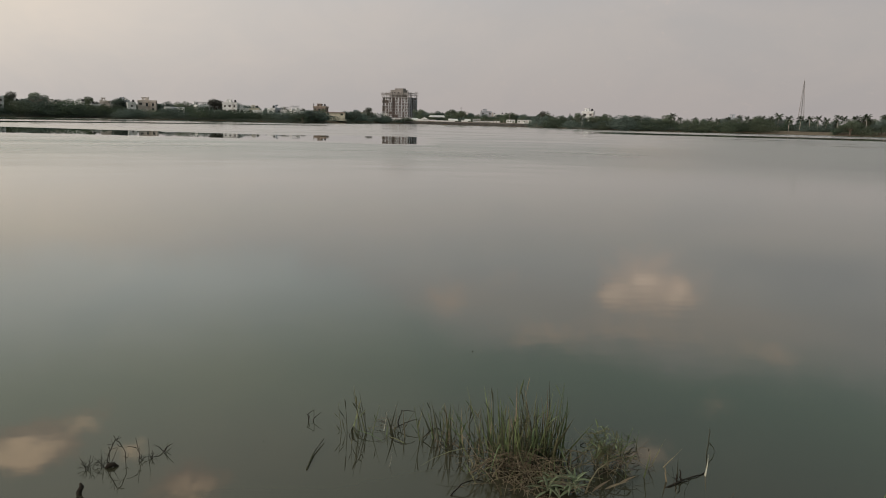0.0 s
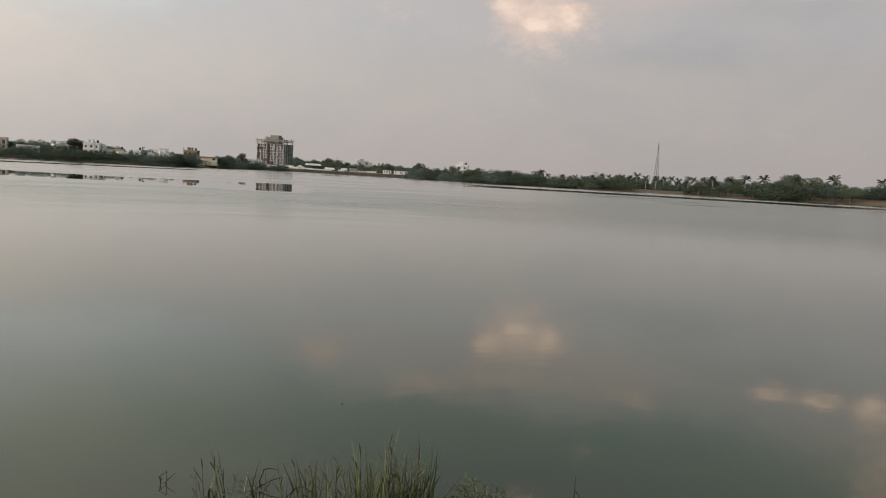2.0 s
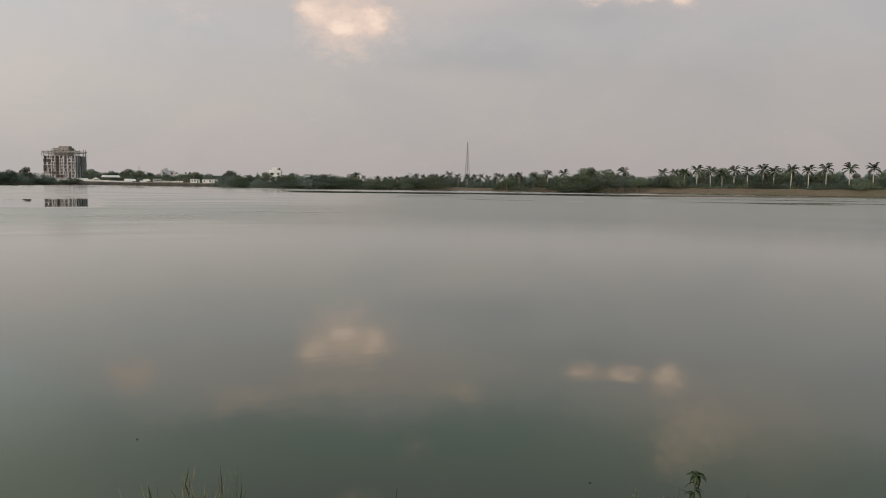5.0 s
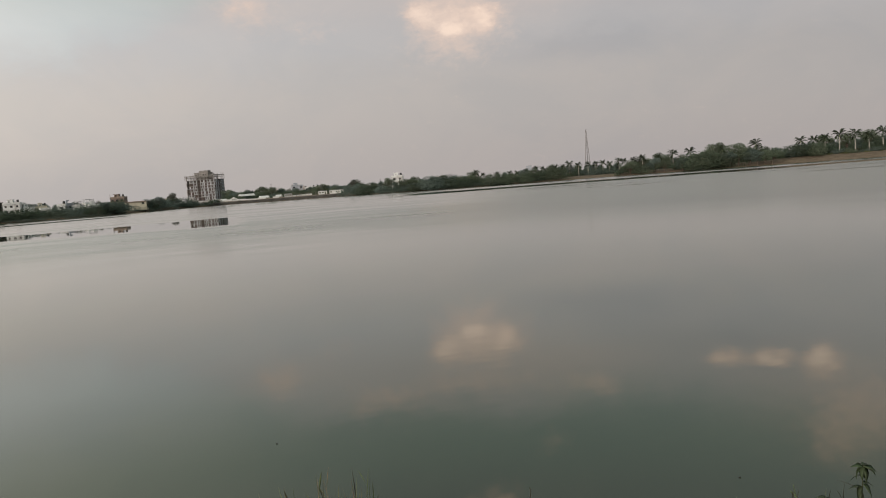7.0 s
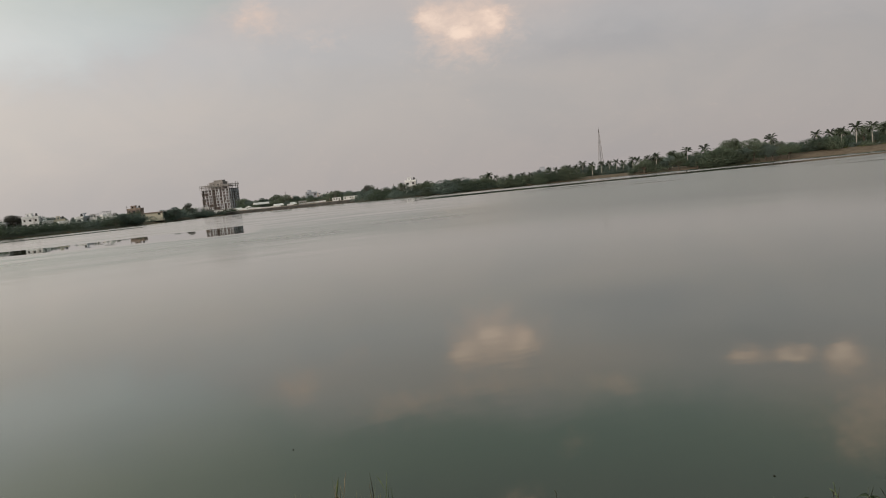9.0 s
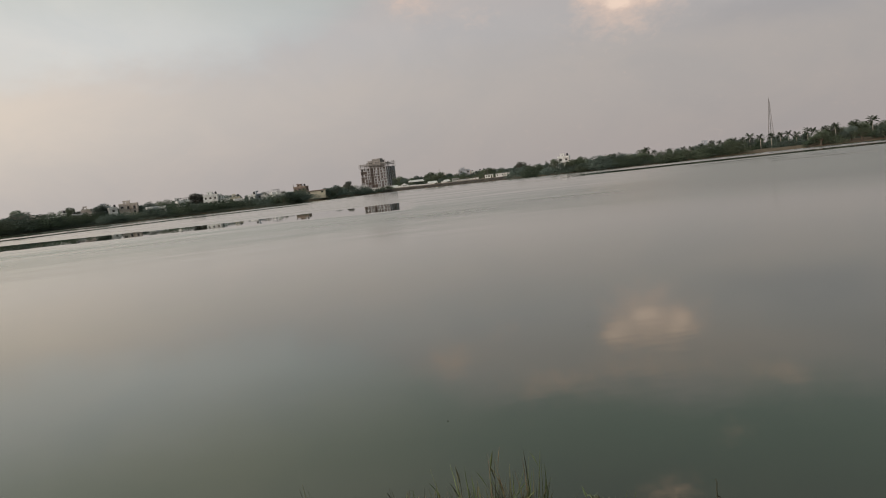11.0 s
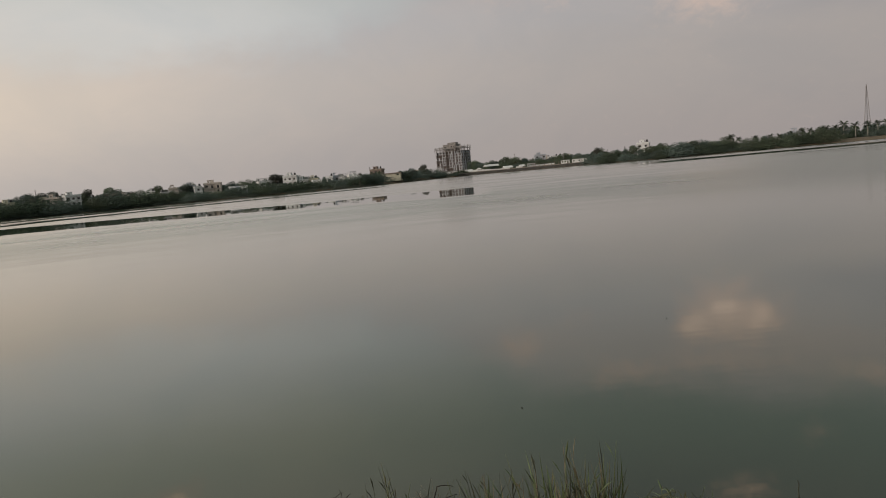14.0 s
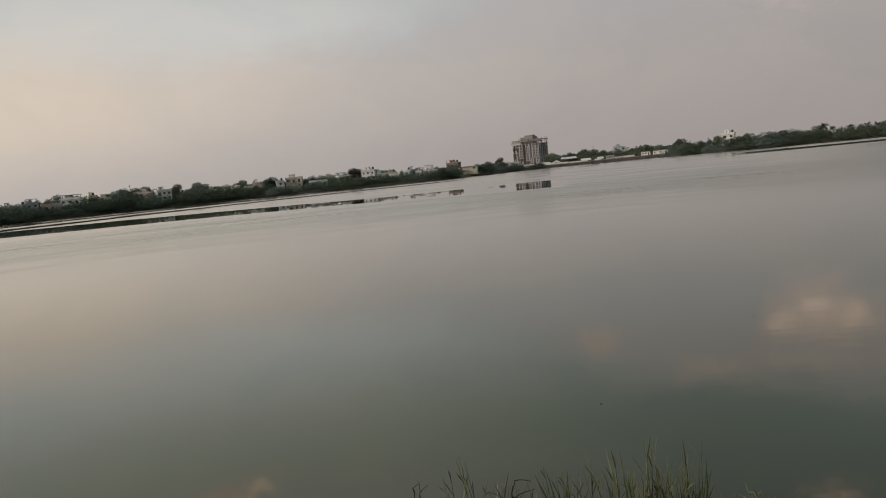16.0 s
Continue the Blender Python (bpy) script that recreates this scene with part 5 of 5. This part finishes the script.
def reed_tuft(label, spots, count, tops, mixk, seed, lean=8.0):
    """Reeds rising from the lake bed: spots is a line of clump centres (x, y, spread)."""
    rng = random.Random(seed)
    x0, y0 = spots[0][0], spots[0][1]
    bed = ground_z(x0, y0)
    root = thing("reed_tuft", pose(x0, y0, bed), label, "reeds", "reeds in the shallows")
    reach = {(q[0], q[1]): rng.uniform(0.78, 1.1) for q in spots}
    for i in range(count):
        cx, cy, sp = rng.choice(spots)
        x, y = cx + rng.gauss(0, sp), cy + rng.gauss(0, sp * 0.7)
        b = ground_z(x, y)
        key = rng.choices(*zip(*mixk))[0]
        h = tops[0] + (tops[1] - tops[0]) * reach[(cx, cy)] * rng.random() ** 0.85 - b
        m = pose(x - x0, y - y0, b - bed - 0.03, rng.gauss(0, lean), rng.gauss(0, lean), rng.uniform(0, 360))
        part("blade", rng.choice(BLADES[key]), None, root, "", m @ Matrix.Diagonal((h, rng.uniform(0.85, 1.35), h, 1)))
    return root


GREEN_MIX = [("green", 7), ("olive", 4), ("dark", 5), ("dry", 2)]
OLIVE_MIX = [("green", 3), ("olive", 4), ("dry", 3), ("dark", 5)]
DARK_MIX = [("dark", 5), ("green", 2), ("olive", 2)]
reed_tuft("sparse dark reeds standing in still water", [(-0.30, 6.76, 0.05), (-0.17, 6.74, 0.06)], 18, (0.14, 0.50), DARK_MIX, 1, 6)
reed_tuft("bent thin reeds with broken tips", [(0.0, 6.74, 0.06), (0.16, 6.72, 0.1), (0.26, 6.70, 0.07)], 16, (0.08, 0.40), OLIVE_MIX, 2, 12)
reed_tuft("upright olive reeds rising from the lake", [(0.42, 6.64, 0.06), (0.50, 6.62, 0.08), (0.60, 6.56, 0.07)], 30, (0.10, 0.48), OLIVE_MIX, 3, 9)
reed_tuft("thin olive and straw reeds in shallow water", [(0.70, 6.48, 0.045), (0.84, 6.42, 0.05), (0.97, 6.35, 0.06)], 60, (0.10, 0.58), OLIVE_MIX, 4, 9)
reed_tuft("dense tall green reeds", [(1.04, 6.16, 0.06), (1.14, 6.10, 0.06), (1.20, 6.08, 0.05), (1.30, 6.10, 0.06)], 185, (0.12, 0.72), GREEN_MIX, 5, 10)
reed_tuft("green reeds with narrow upright leaves", [(1.44, 6.16, 0.04), (1.53, 6.16, 0.04)], 58, (0.15, 0.72), GREEN_MIX, 6, 8)
reed_tuft("short leaning green reeds at the edge of the bed", [(1.90, 6.14, 0.05), (1.96, 6.06, 0.07), (2.06, 6.0, 0.07), (2.18, 6.0, 0.06)], 70, (0.05, 0.46), [("green", 4), ("olive", 5), ("dry", 3)], 7, 30)
reed_tuft("low straw reeds close to the bank", [(1.0, 5.8, 0.12), (1.25, 5.72, 0.12), (1.45, 5.75, 0.1)], 140, (0.05, 0.3), [("dry", 3), ("olive", 5), ("green", 5)], 8, 26)
reed_tuft("two broken reeds standing apart", [(2.56, 5.62, 0.05), (2.72, 5.60, 0.03)], 7, (0.08, 0.34), [("dark", 3), ("dry", 2)], 9, 16)
reed_tuft("thin reed shoots beside a leafy weed", [(4.75, 4.98, 0.10), (5.05, 5.0, 0.12), (5.4, 4.9, 0.1)], 16, (0.2, 0.48), [("dark", 3), ("green", 3)], 10, 5)
reed_tuft("thin reed shoots at the bank", [(4.1, 5.2, 0.12), (5.9, 4.75, 0.1)], 10, (0.12, 0.40), [("dark", 3), ("green", 3)], 11, 6)


def stem_shape(seed, length, arch, radius=0.0026):
    """A dead stem lying over: an arching rod that starts and ends low."""
    rng = random.Random(seed)
    n = 8
    pts = []
    for i in range(n + 1):
        q = i / n
        pts.append((length * q, 0.015 * math.sin(q * 4.0 + seed), arch * math.sin(math.pi * min(q * 1.05, 1)) + 0.008 * rng.uniform(-1, 1)))
    return Shape().tube(pts, [radius * (1 - 0.6 * i / n) for i in range(n + 1)], 5)


STEMS = [stem_shape(i, l, h).mesh("stem", REED_DRY, True) for i, (l, h) in enumerate(((0.30, 0.03), (0.42, 0.06), (0.24, 0.02), (0.36, 0.08), (0.46, 0.04)))]
STEMS += [stem_shape(20 + i, l, h, 0.0024).mesh("stem", TANGLE, True) for i, (l, h) in enumerate(((0.26, 0.04), (0.34, 0.07), (0.20, 0.03), (0.30, 0.05), (0.38, 0.02)))]
STEMS += [stem_shape(9 + i, l, h, 0.0028).mesh("stem", TWIG, True) for i, (l, h) in enumerate(((0.3, 0.03), (0.2, 0.06)))]


def stem_heap(label, x, y, spread, count, seed, lift=0.02, size=1.0):
    rng = random.Random(seed)
    root = thing("stem_heap", pose(x, y, lift), label, "dead stems", "fallen stems in the reeds")
    for i in range(count):
        part("stem", rng.choice(STEMS), None, root, "", pose(rng.gauss(0, spread), rng.gauss(0, spread * 0.6), rng.uniform(-0.02, 0.07), rng.gauss(0, 10), rng.gauss(-8, 16), rng.uniform(0, 360)) @ Matrix.Scale(size, 4))
    return root


stem_heap("tangle of fallen straw-coloured stems at the reeds' foot", 1.20, 5.92, 0.14, 150, 1)
stem_heap("fallen dry stems between short reeds", 2.0, 5.96, 0.12, 60, 2)
stem_heap("bent dead stems lying on the water", 0.08, 6.84, 0.06, 24, 3, 0.01, 0.6)
stem_heap("straw-coloured stems in shallow water", 0.66, 6.42, 0.14, 16, 4, 0.01, 0.7)
stem_heap("dry stems near the bank", 1.3, 5.62, 0.2, 90, 5)


def leaf_mesh(name, mat, length, width, droop):
    """A pointed leaf with a folded midrib and some thickness, along +x."""
    s = Shape()
    n = 7
    for i in range(n + 1):
        q = i / n
        w = width * math.sin(math.pi * (0.06 + 0.94 * q) ** 0.8) * (1 - 0.25 * q)
        x, z = length * q, 0.25 * length * q - droop * length * q * q
        s.v += [(x, -w, z + 0.25 * w), (x, 0, z), (x, w, z + 0.25 * w), (x, 0, z - 0.002)]
    for i in range(n):
        for k in range(4):
            a, b = i * 4 + k, i * 4 + (k + 1) % 4
            s.f.append((a, b, b + 4, a + 4))
    return s.mesh(name, mat, True)


WEED_LEAVES = [leaf_mesh("leaf", WEED_LEAF, 0.095, 0.024, d) for d in (0.55, 0.85, 1.15)]
PALE_LEAVES = [leaf_mesh("leaf", PALE_LEAF, 0.17, 0.016, d) for d in (0.2, 0.5, 0.8)]


CURLED = (4.40, 4.98)          # foot of the curled weed


def leafy_weed(x, y, height, leaves, seed, label, lean=(0.05, 0.0)):
    rng = random.Random(seed)
    b = ground_z(x, y)
    root = thing("leafy_weed", pose(x, y, b), label, "weed", "leafy weeds at the bank")
    h = height - b
    pts = [(lean[0] * q * q, lean[1] * q * q, h * q) for q in (0, 0.3, 0.6, 0.85, 1.0)]
    part("stem", Shape().tube(pts, [0.007, 0.006, 0.005, 0.004, 0.002], 6), REED_DARK, root, "dark green stem", smooth=True)
    for i in range(leaves):
        q = 1.0 - 0.04 * rng.random() if i < leaves * 0.6 else rng.uniform(0.62, 0.9)
        part("leaf", rng.choice(WEED_LEAVES), None, root, "", pose(lean[0] * q * q, lean[1] * q * q, h * q, rng.uniform(-20, 20), rng.uniform(-15, 35), i * 137.5 + rng.uniform(-20, 20)))
    return root


leafy_weed(5.17, 4.80, 0.50, 20, 1, "leafy green weed with drooping pointed leaves")
leafy_weed(4.93, 4.80, 0.32, 5, 2, "small weed with a few curled leaves", (-0.08, 0.02))
leafy_weed(5.45, 4.66, 0.26, 5, 3, "low weed with narrow leaves", (0.1, 0.0))
leafy_weed(CURLED[0], CURLED[1], 0.33, 16, 6, "curled leafy weed with thin drooping leaves", (0.03, 0.0))
leafy_weed(CURLED[0] + 0.32, CURLED[1] - 0.12, 0.20, 5, 7, "small weed with thin leaves", (0.06, 0.0))
leafy_weed(4.9, 4.5, 0.34, 6, 4, "bank weed with narrow green leaves", (0.04, 0.05))


def pale_rosette(x, y, seed, leaves, label):
    rng = random.Random(seed)
    root = thing("water_plant", pose(x, y, 0.015), label, "water plant", "pale plants at the reeds")
    for i in range(leaves):
        part("leaf", rng.choice(PALE_LEAVES), None, root, "", pose(0, 0, rng.uniform(0, 0.06), rng.uniform(-15, 15), rng.uniform(-45, 5), i * 360 / leaves + rng.uniform(-15, 15)))
    return root


def sprawling_shoot(x, y, dx, dy, rise, seed, label):
    """A crooked shoot leaning out over the water, with narrow leaves standing off its upper half."""
    rng = random.Random(seed)
    root = thing("sprawling_shoot", pose(x, y, 0.0), label, "water plant", "sprawling shoots beside the reeds")
    n = 8
    pts = []
    for i in range(n + 1):
        q = i / n
        pts.append(Vector((dx * q + 0.012 * rng.uniform(-1, 1), dy * q + 0.012 * rng.uniform(-1, 1), -0.04 + (rise + 0.04) * q ** 0.7 + 0.012 * rng.uniform(-1, 1))))
    part("stem", Shape().tube(pts, [0.0046 * (1 - 0.6 * i / n) for i in range(n + 1)], 5), REED_OLIVE, root, "thin olive stem", smooth=True)
    for i in range(11):
        q = rng.uniform(0.4, 1.0)
        p = pts[min(int(q * n), n)]
        part("leaf", rng.choice(SHOOT_LEAVES), None, root, "", pose(p.x, p.y, p.z, rng.uniform(-30, 30), rng.uniform(-60, 15), rng.uniform(0, 360)) @ Matrix.Scale(rng.uniform(0.6, 1.15), 4))
    return root


SHOOT_LEAVES = [leaf_mesh("leaf", mat, 0.095, 0.0075, d) for mat in (PALE_LEAF, REED_GREEN, REED_OLIVE) for d in (0.3, 0.8)]
shoot_rng = random.Random(44)
for i in range(20):
    x, y = 1.98 + shoot_rng.gauss(0, 0.10), 6.02 + shoot_rng.gauss(0, 0.07)
    sprawling_shoot(x, y, shoot_rng.uniform(-0.20, 0.26), shoot_rng.uniform(-0.08, 0.14), shoot_rng.uniform(0.10, 0.36), 80 + i, "leaning green shoot with narrow leaves over the water")
for i, (x, y) in enumerate(((1.42, 5.62), (1.60, 5.60), (1.36, 5.52), (1.50, 5.66), (1.55, 5.52))):
    pale_rosette(x, y, i, 10, "pale green water plant with long pointed leaves")


# ---------------------------------------------------------------- dead twigs, sticks and floating bits
def dead_branch(label, x, y, seed, arcs, z=0.0):
    """Thin dark twigs that rise out of the water and bend back."""
    rng = random.Random(seed)
    root = thing("dead_branch", pose(x, y, z), label, "branch", "dead branches in the water")
    for dx, dy, ang, length, rise in arcs:
        n = 7
        pts = []
        ca, sa = math.cos(radians(ang)), math.sin(radians(ang))
        for i in range(n + 1):
            q = i / n
            d = length * q + 0.012 * rng.uniform(-1, 1)
            pts.append((dx + ca * d + 0.008 * rng.uniform(-1, 1), dy + sa * d * 0.5, -0.06 + (1.45 * rise + 0.06) * math.sin(1.9 * q) + 0.006 * rng.uniform(-1, 1)))
        twig = part("twig", Shape().tube(pts, [0.0055 * (1 - 0.7 * i / n) for i in range(n + 1)], 5), TWIG, root)
        for k in range(3):
            i = rng.randrange(2, n)
            p = Vector(pts[i])
            e = p + Vector((rng.uniform(-0.09, 0.09), rng.uniform(-0.05, 0.05), rng.uniform(0.03, 0.11)))
            part("shoot", Shape().tube([p, p.lerp(e, 0.5) + Vector((0.01, 0, 0.012)), e], [0.0032, 0.0026, 0.0012], 4), TWIG, twig)
    return root


def twig_cluster(x, y, turn):
    """A drowned bush: two fans of shoots, one hooped branch and single upright shoots."""
    rng = random.Random(31)
    root = thing("dead_branch", pose(x, y, 0, 0, 0, turn) @ Matrix.Diagonal((0.88, 1, 1, 1)), "dark leafless hooped twigs sticking out of still water", "branch", "dead branches in the water")

    def rod(pts, r0, r1, under, name="twig"):
        n = len(pts) - 1
        pts = [Vector(p) + Vector((0.009 * rng.uniform(-1, 1), 0.006 * rng.uniform(-1, 1), 0.008 * rng.uniform(-1, 1))) for p in pts]
        return part(name, Shape().tube(pts, [r0 + (r1 - r0) * i / n for i in range(n + 1)], 5), TWIG, under)

    def shoots(stem, px, pz, count, reach):
        for _ in range(count):
            t = rng.uniform(-1.2, 1.2)
            e = (px + reach * math.sin(t) * rng.uniform(0.6, 1.1), rng.uniform(-0.02, 0.02), pz + reach * math.cos(t) * rng.uniform(0.5, 1.0))
            rod([(px, 0, pz), ((px + e[0]) / 2 + 0.006, e[1] / 2, (pz + e[2]) / 2), e], 0.0030, 0.0012, stem, "shoot")

    for cx, count, reach in ((-0.19, 7, 0.13), (-0.15, 3, 0.10), (-0.05, 5, 0.12), (0.40, 5, 0.08), (0.31, 3, 0.07)):
        for i in range(count):
            t = -1.25 + 2.5 * (i + rng.random() * 0.6) / count
            ln = reach * rng.uniform(0.6, 1.1)
            d = (math.sin(t), math.cos(t))
            tw = rod([(cx, 0.02 * rng.uniform(-1, 1), -0.05), (cx + 0.2 * ln * d[0], 0, 0.12 * ln), (cx + 0.6 * ln * d[0] + 0.008, 0.01, 0.55 * ln * d[1]), (cx + ln * d[0], 0.02 * rng.uniform(-1, 1), ln * d[1])], 0.0042, 0.0014, root)
            if rng.random() < 0.6:
                shoots(tw, cx + 0.6 * ln * d[0], 0.55 * ln * d[1], 1, 0.04)
    hoop = [(0.010, 0.0, -0.05), (0.0, 0.01, 0.04), (0.012, 0.0, 0.09), (0.034, 0.01, 0.135), (0.048, 0.0, 0.185), (0.078, 0.0, 0.225),
            (0.108, -0.01, 0.205), (0.130, 0.0, 0.150), (0.158, 0.0, 0.105), (0.166, 0.01, 0.04), (0.155, 0.0, -0.05)]
    h = rod(hoop, 0.0052, 0.0030, root)
    for q in (2, 3, 4, 5, 5, 7, 9):
        shoots(h, hoop[q][0], hoop[q][2], 2, 0.06)
    up = rod([(0.28, 0, -0.05), (0.285, 0, 0.05), (0.27, 0, 0.12), (0.265, 0, 0.22)], 0.0050, 0.0018, root)
    shoots(up, 0.275, 0.09, 3, 0.05)
    rod([(0.268, 0, 0.13), (0.21, 0, 0.145), (0.14, 0, 0.15)], 0.0035, 0.0015, up, "shoot")
    rod([(0.37, 0, -0.05), (0.372, 0, 0.1), (0.37, 0, 0.2)], 0.0035, 0.0012, root)
    for q in (0.01, -0.02, 0.03):
        rod([(-0.03 + q, 0, -0.05), (-0.01 + 2 * q, 0, 0.05), (0.0 + 3 * q, 0, 0.16)], 0.0040, 0.0014, root)


twig_cluster(-2.35, 6.15, 21.0)
dead_branch("single thin twig bent over the water", -0.70, 7.06, 8, [(0.0, 0.0, 150, 0.06, 0.05), (0.0, 0.0, 20, 0.05, 0.03)])
dead_branch("small dark twig tip above the water", -1.95, 6.40, 12, [(0.0, 0.0, 60, 0.03, 0.02), (0.0, 0.0, 140, 0.03, 0.015)])

lump = Shape()
lump.tube([(-0.06, 0, 0.0), (-0.03, 0.01, 0.03), (0.02, 0, 0.035), (0.07, 0, 0.0)], [0.015, 0.032, 0.03, 0.012], 7)
single("driftwood_knot", lump, TWIG, pose(-2.31, 6.12, 0.0, 0, 0, 20) @ Matrix.Diagonal((0.75, 0.6, 0.7, 1)), "dark knotted driftwood among bare twigs", "driftwood", smooth=True)
stub = Shape().tube([(0, 0, -0.1), (0.01, 0, 0.02), (0.03, 0.01, 0.06), (0.02, 0.01, 0.09)], [0.018, 0.022, 0.02, 0.008], 7)
single("driftwood_stub", stub, TWIG, pose(-2.41, 5.66, 0.0), "dark rotten stub standing out of water", "driftwood", smooth=True)
stick = Shape().tube([(0, 0, 0), (0.3, 0.02, 0.012), (0.58, 0.0, 0.02)], [0.008, 0.007, 0.004], 6)
single("floating_stick", stick, REED_DARK, pose(-0.64, 6.02, 0.004, 0, 0, 80), "thin dark stick floating on the lake", "stick", smooth=True)
pod = leaf_mesh("floating_leaf", TANGLE, 0.22, 0.014, 0.15)
for x, y, turn in ((1.86, 5.56, 8), (1.98, 5.62, 20), (1.74, 5.52, 30)):
    single("floating_leaf", pod, None, pose(x, y, 0.012, 10, -8, turn), "long curled dead leaf floating on the water", "leaf", "floating leaves")
white_reed = blade_shape(55, 0.12, 0.015).mesh("pale_reed", BLEACHED)
for x, y, h, turn in ((2.76, 5.84, 0.22, 10), (-0.06, 6.86, 0.24, 10), (0.02, 6.12, 0.16, 0)):
    single("pale_reed", white_reed, None, pose(x, y, ground_z(x, y) - 0.02, 0, 0, turn) @ Matrix.Diagonal((h - ground_z(x, y), 1, h - ground_z(x, y), 1)), "bleached dead reed standing in the water", "reed", "bleached reeds")
bit = Shape().tube([(-0.02, 0, 0.004), (0.0, 0.01, 0.012), (0.03, 0, 0.006)], [0.006, 0.012, 0.004], 6)
bit_mesh = bit.mesh("floating_bit", TWIG, True)
for x, y, k in ((1.2, 9.3, 0.5), (5.05, 5.99, 0.45), (-1.1, 6.6, 0.4), (2.5, 6.3, 0.45), (2.3, 6.0, 0.4), (4.2, 13.4, 0.5)):
    single("floating_bit", bit_mesh, None, pose(x, y, 0.0, 0, 0, 100 * x) @ Matrix.Scale(k, 4), "tiny dark bit of drift on the lake", "debris", "floating bits")


# ---------------------------------------------------------------- long single stems over the reeds and on the water
def long_stem(name, label, p, q, rise, radius, mat, sag=0.5, category="reed", group="long fallen reeds"):
    """One crooked dry stem from p to q that rises between; sag moves its highest point."""
    rng = random.Random(int(1000 * p[0]) + int(100 * q[1]))
    a, b = Vector(p), Vector(q)
    n = 9
    pts = []
    for i in range(n + 1):
        k = i / n
        lift = rise * math.sin(math.pi * k ** (0.5 / sag))
        pts.append(a.lerp(b, k) - a + Vector((0.006 * rng.uniform(-1, 1), 0.006 * rng.uniform(-1, 1), lift + 0.004 * rng.uniform(-1, 1))))
    single(name, Shape().tube(pts, [radius * (1 - 0.45 * i / n) for i in range(n + 1)], 6), mat, Matrix.Translation(a), label, category, group, smooth=True)


STRAW_LABEL = "long pale straw reed lying over a tangle"
long_stem("fallen_reed", STRAW_LABEL, (0.95, 5.80, 0.02), (1.26, 6.05, 0.16), 0.05, 0.0085, REED_DRY)
long_stem("fallen_reed", STRAW_LABEL, (1.22, 6.02, 0.15), (1.56, 5.86, 0.04), 0.03, 0.0085, REED_DRY)
long_stem("fallen_reed", STRAW_LABEL, (1.25, 5.98, 0.10), (1.56, 6.30, 0.16), 0.03, 0.0070, REED_DRY)
long_stem("fallen_reed", STRAW_LABEL, (0.76, 5.86, 0.01), (1.20, 6.02, 0.14), 0.05, 0.0065, REED_DRY)
long_stem("fallen_reed", STRAW_LABEL, (1.62, 5.82, 0.03), (2.20, 6.14, 0.12), 0.02, 0.0070, REED_OLIVE)
long_stem("fallen_reed", STRAW_LABEL, (1.70, 6.02, 0.03), (2.02, 6.10, 0.17), 0.03, 0.0065, REED_DRY)
long_stem("fallen_reed", "crooked pale stem leaning out of the water", (1.68, 5.50, 0.01), (2.10, 5.92, 0.12), 0.10, 0.0070, REED_DRY, 0.75)
long_stem("fallen_reed", "dark bent stem arching over the water", (0.56, 5.52, 0.0), (0.86, 5.74, 0.01), 0.06, 0.0065, TWIG)
long_stem("fallen_reed", "dark bent stem arching over the water", (0.40, 6.60, 0.02), (0.62, 6.64, 0.04), 0.07, 0.0055, TWIG)
long_stem("fallen_reed", "dark snapped stem over straw litter", (0.16, 6.84, 0.02), (0.20, 6.88, 0.18), 0.02, 0.0065, TWIG)
long_stem("fallen_reed", "dark snapped stem over straw litter", (0.20, 6.88, 0.175), (0.34, 6.90, 0.15), 0.01, 0.0050, TWIG)
long_stem("fallen_reed", "dark snapped stem over straw litter", (0.17, 6.84, 0.03), (0.36, 6.86, 0.10), 0.01, 0.0055, TWIG)
# the half-sunk log with its bleached leaf
long_stem("sunken_branch", "dark waterlogged branch floating on the lake", (2.38, 5.58, -0.004), (2.84, 5.83, 0.004), 0.012, 0.009, TWIG, 0.5, "branch")
for x, y, h in ((2.56, 5.69, 0.11), (2.52, 5.67, 0.08)):
    long_stem("branch_stub", "short dark stub on a floating branch", (x, y, 0.0), (x - 0.01, y, h), 0.004, 0.008, TWIG, 0.5, "branch")
long_stem("forked_shoot", "thin dark shoot standing in water", (3.02, 6.20, -0.05), (3.04, 6.22, 0.24), 0.01, 0.0060, REED_DARK, 0.5, "reed")
long_stem("forked_shoot", "thin dark shoot bent down to the water", (3.02, 6.20, 0.12), (3.12, 6.24, 0.01), 0.01, 0.0055, REED_DARK, 0.5, "reed")
for i, (x, y, turn) in enumerate(((2.24, 6.20, 10), (2.18, 6.12, -20), (1.88, 6.42, 0), (2.28, 6.24, 40))):
    long_stem("drift_twig", "short dark twig lying on the water", (x, y, 0.006), (x + 0.12 * math.cos(radians(turn)), y + 0.12 * math.sin(radians(turn)), 0.02), 0.012, 0.006, TWIG, 0.5, "twig", "drift twigs")
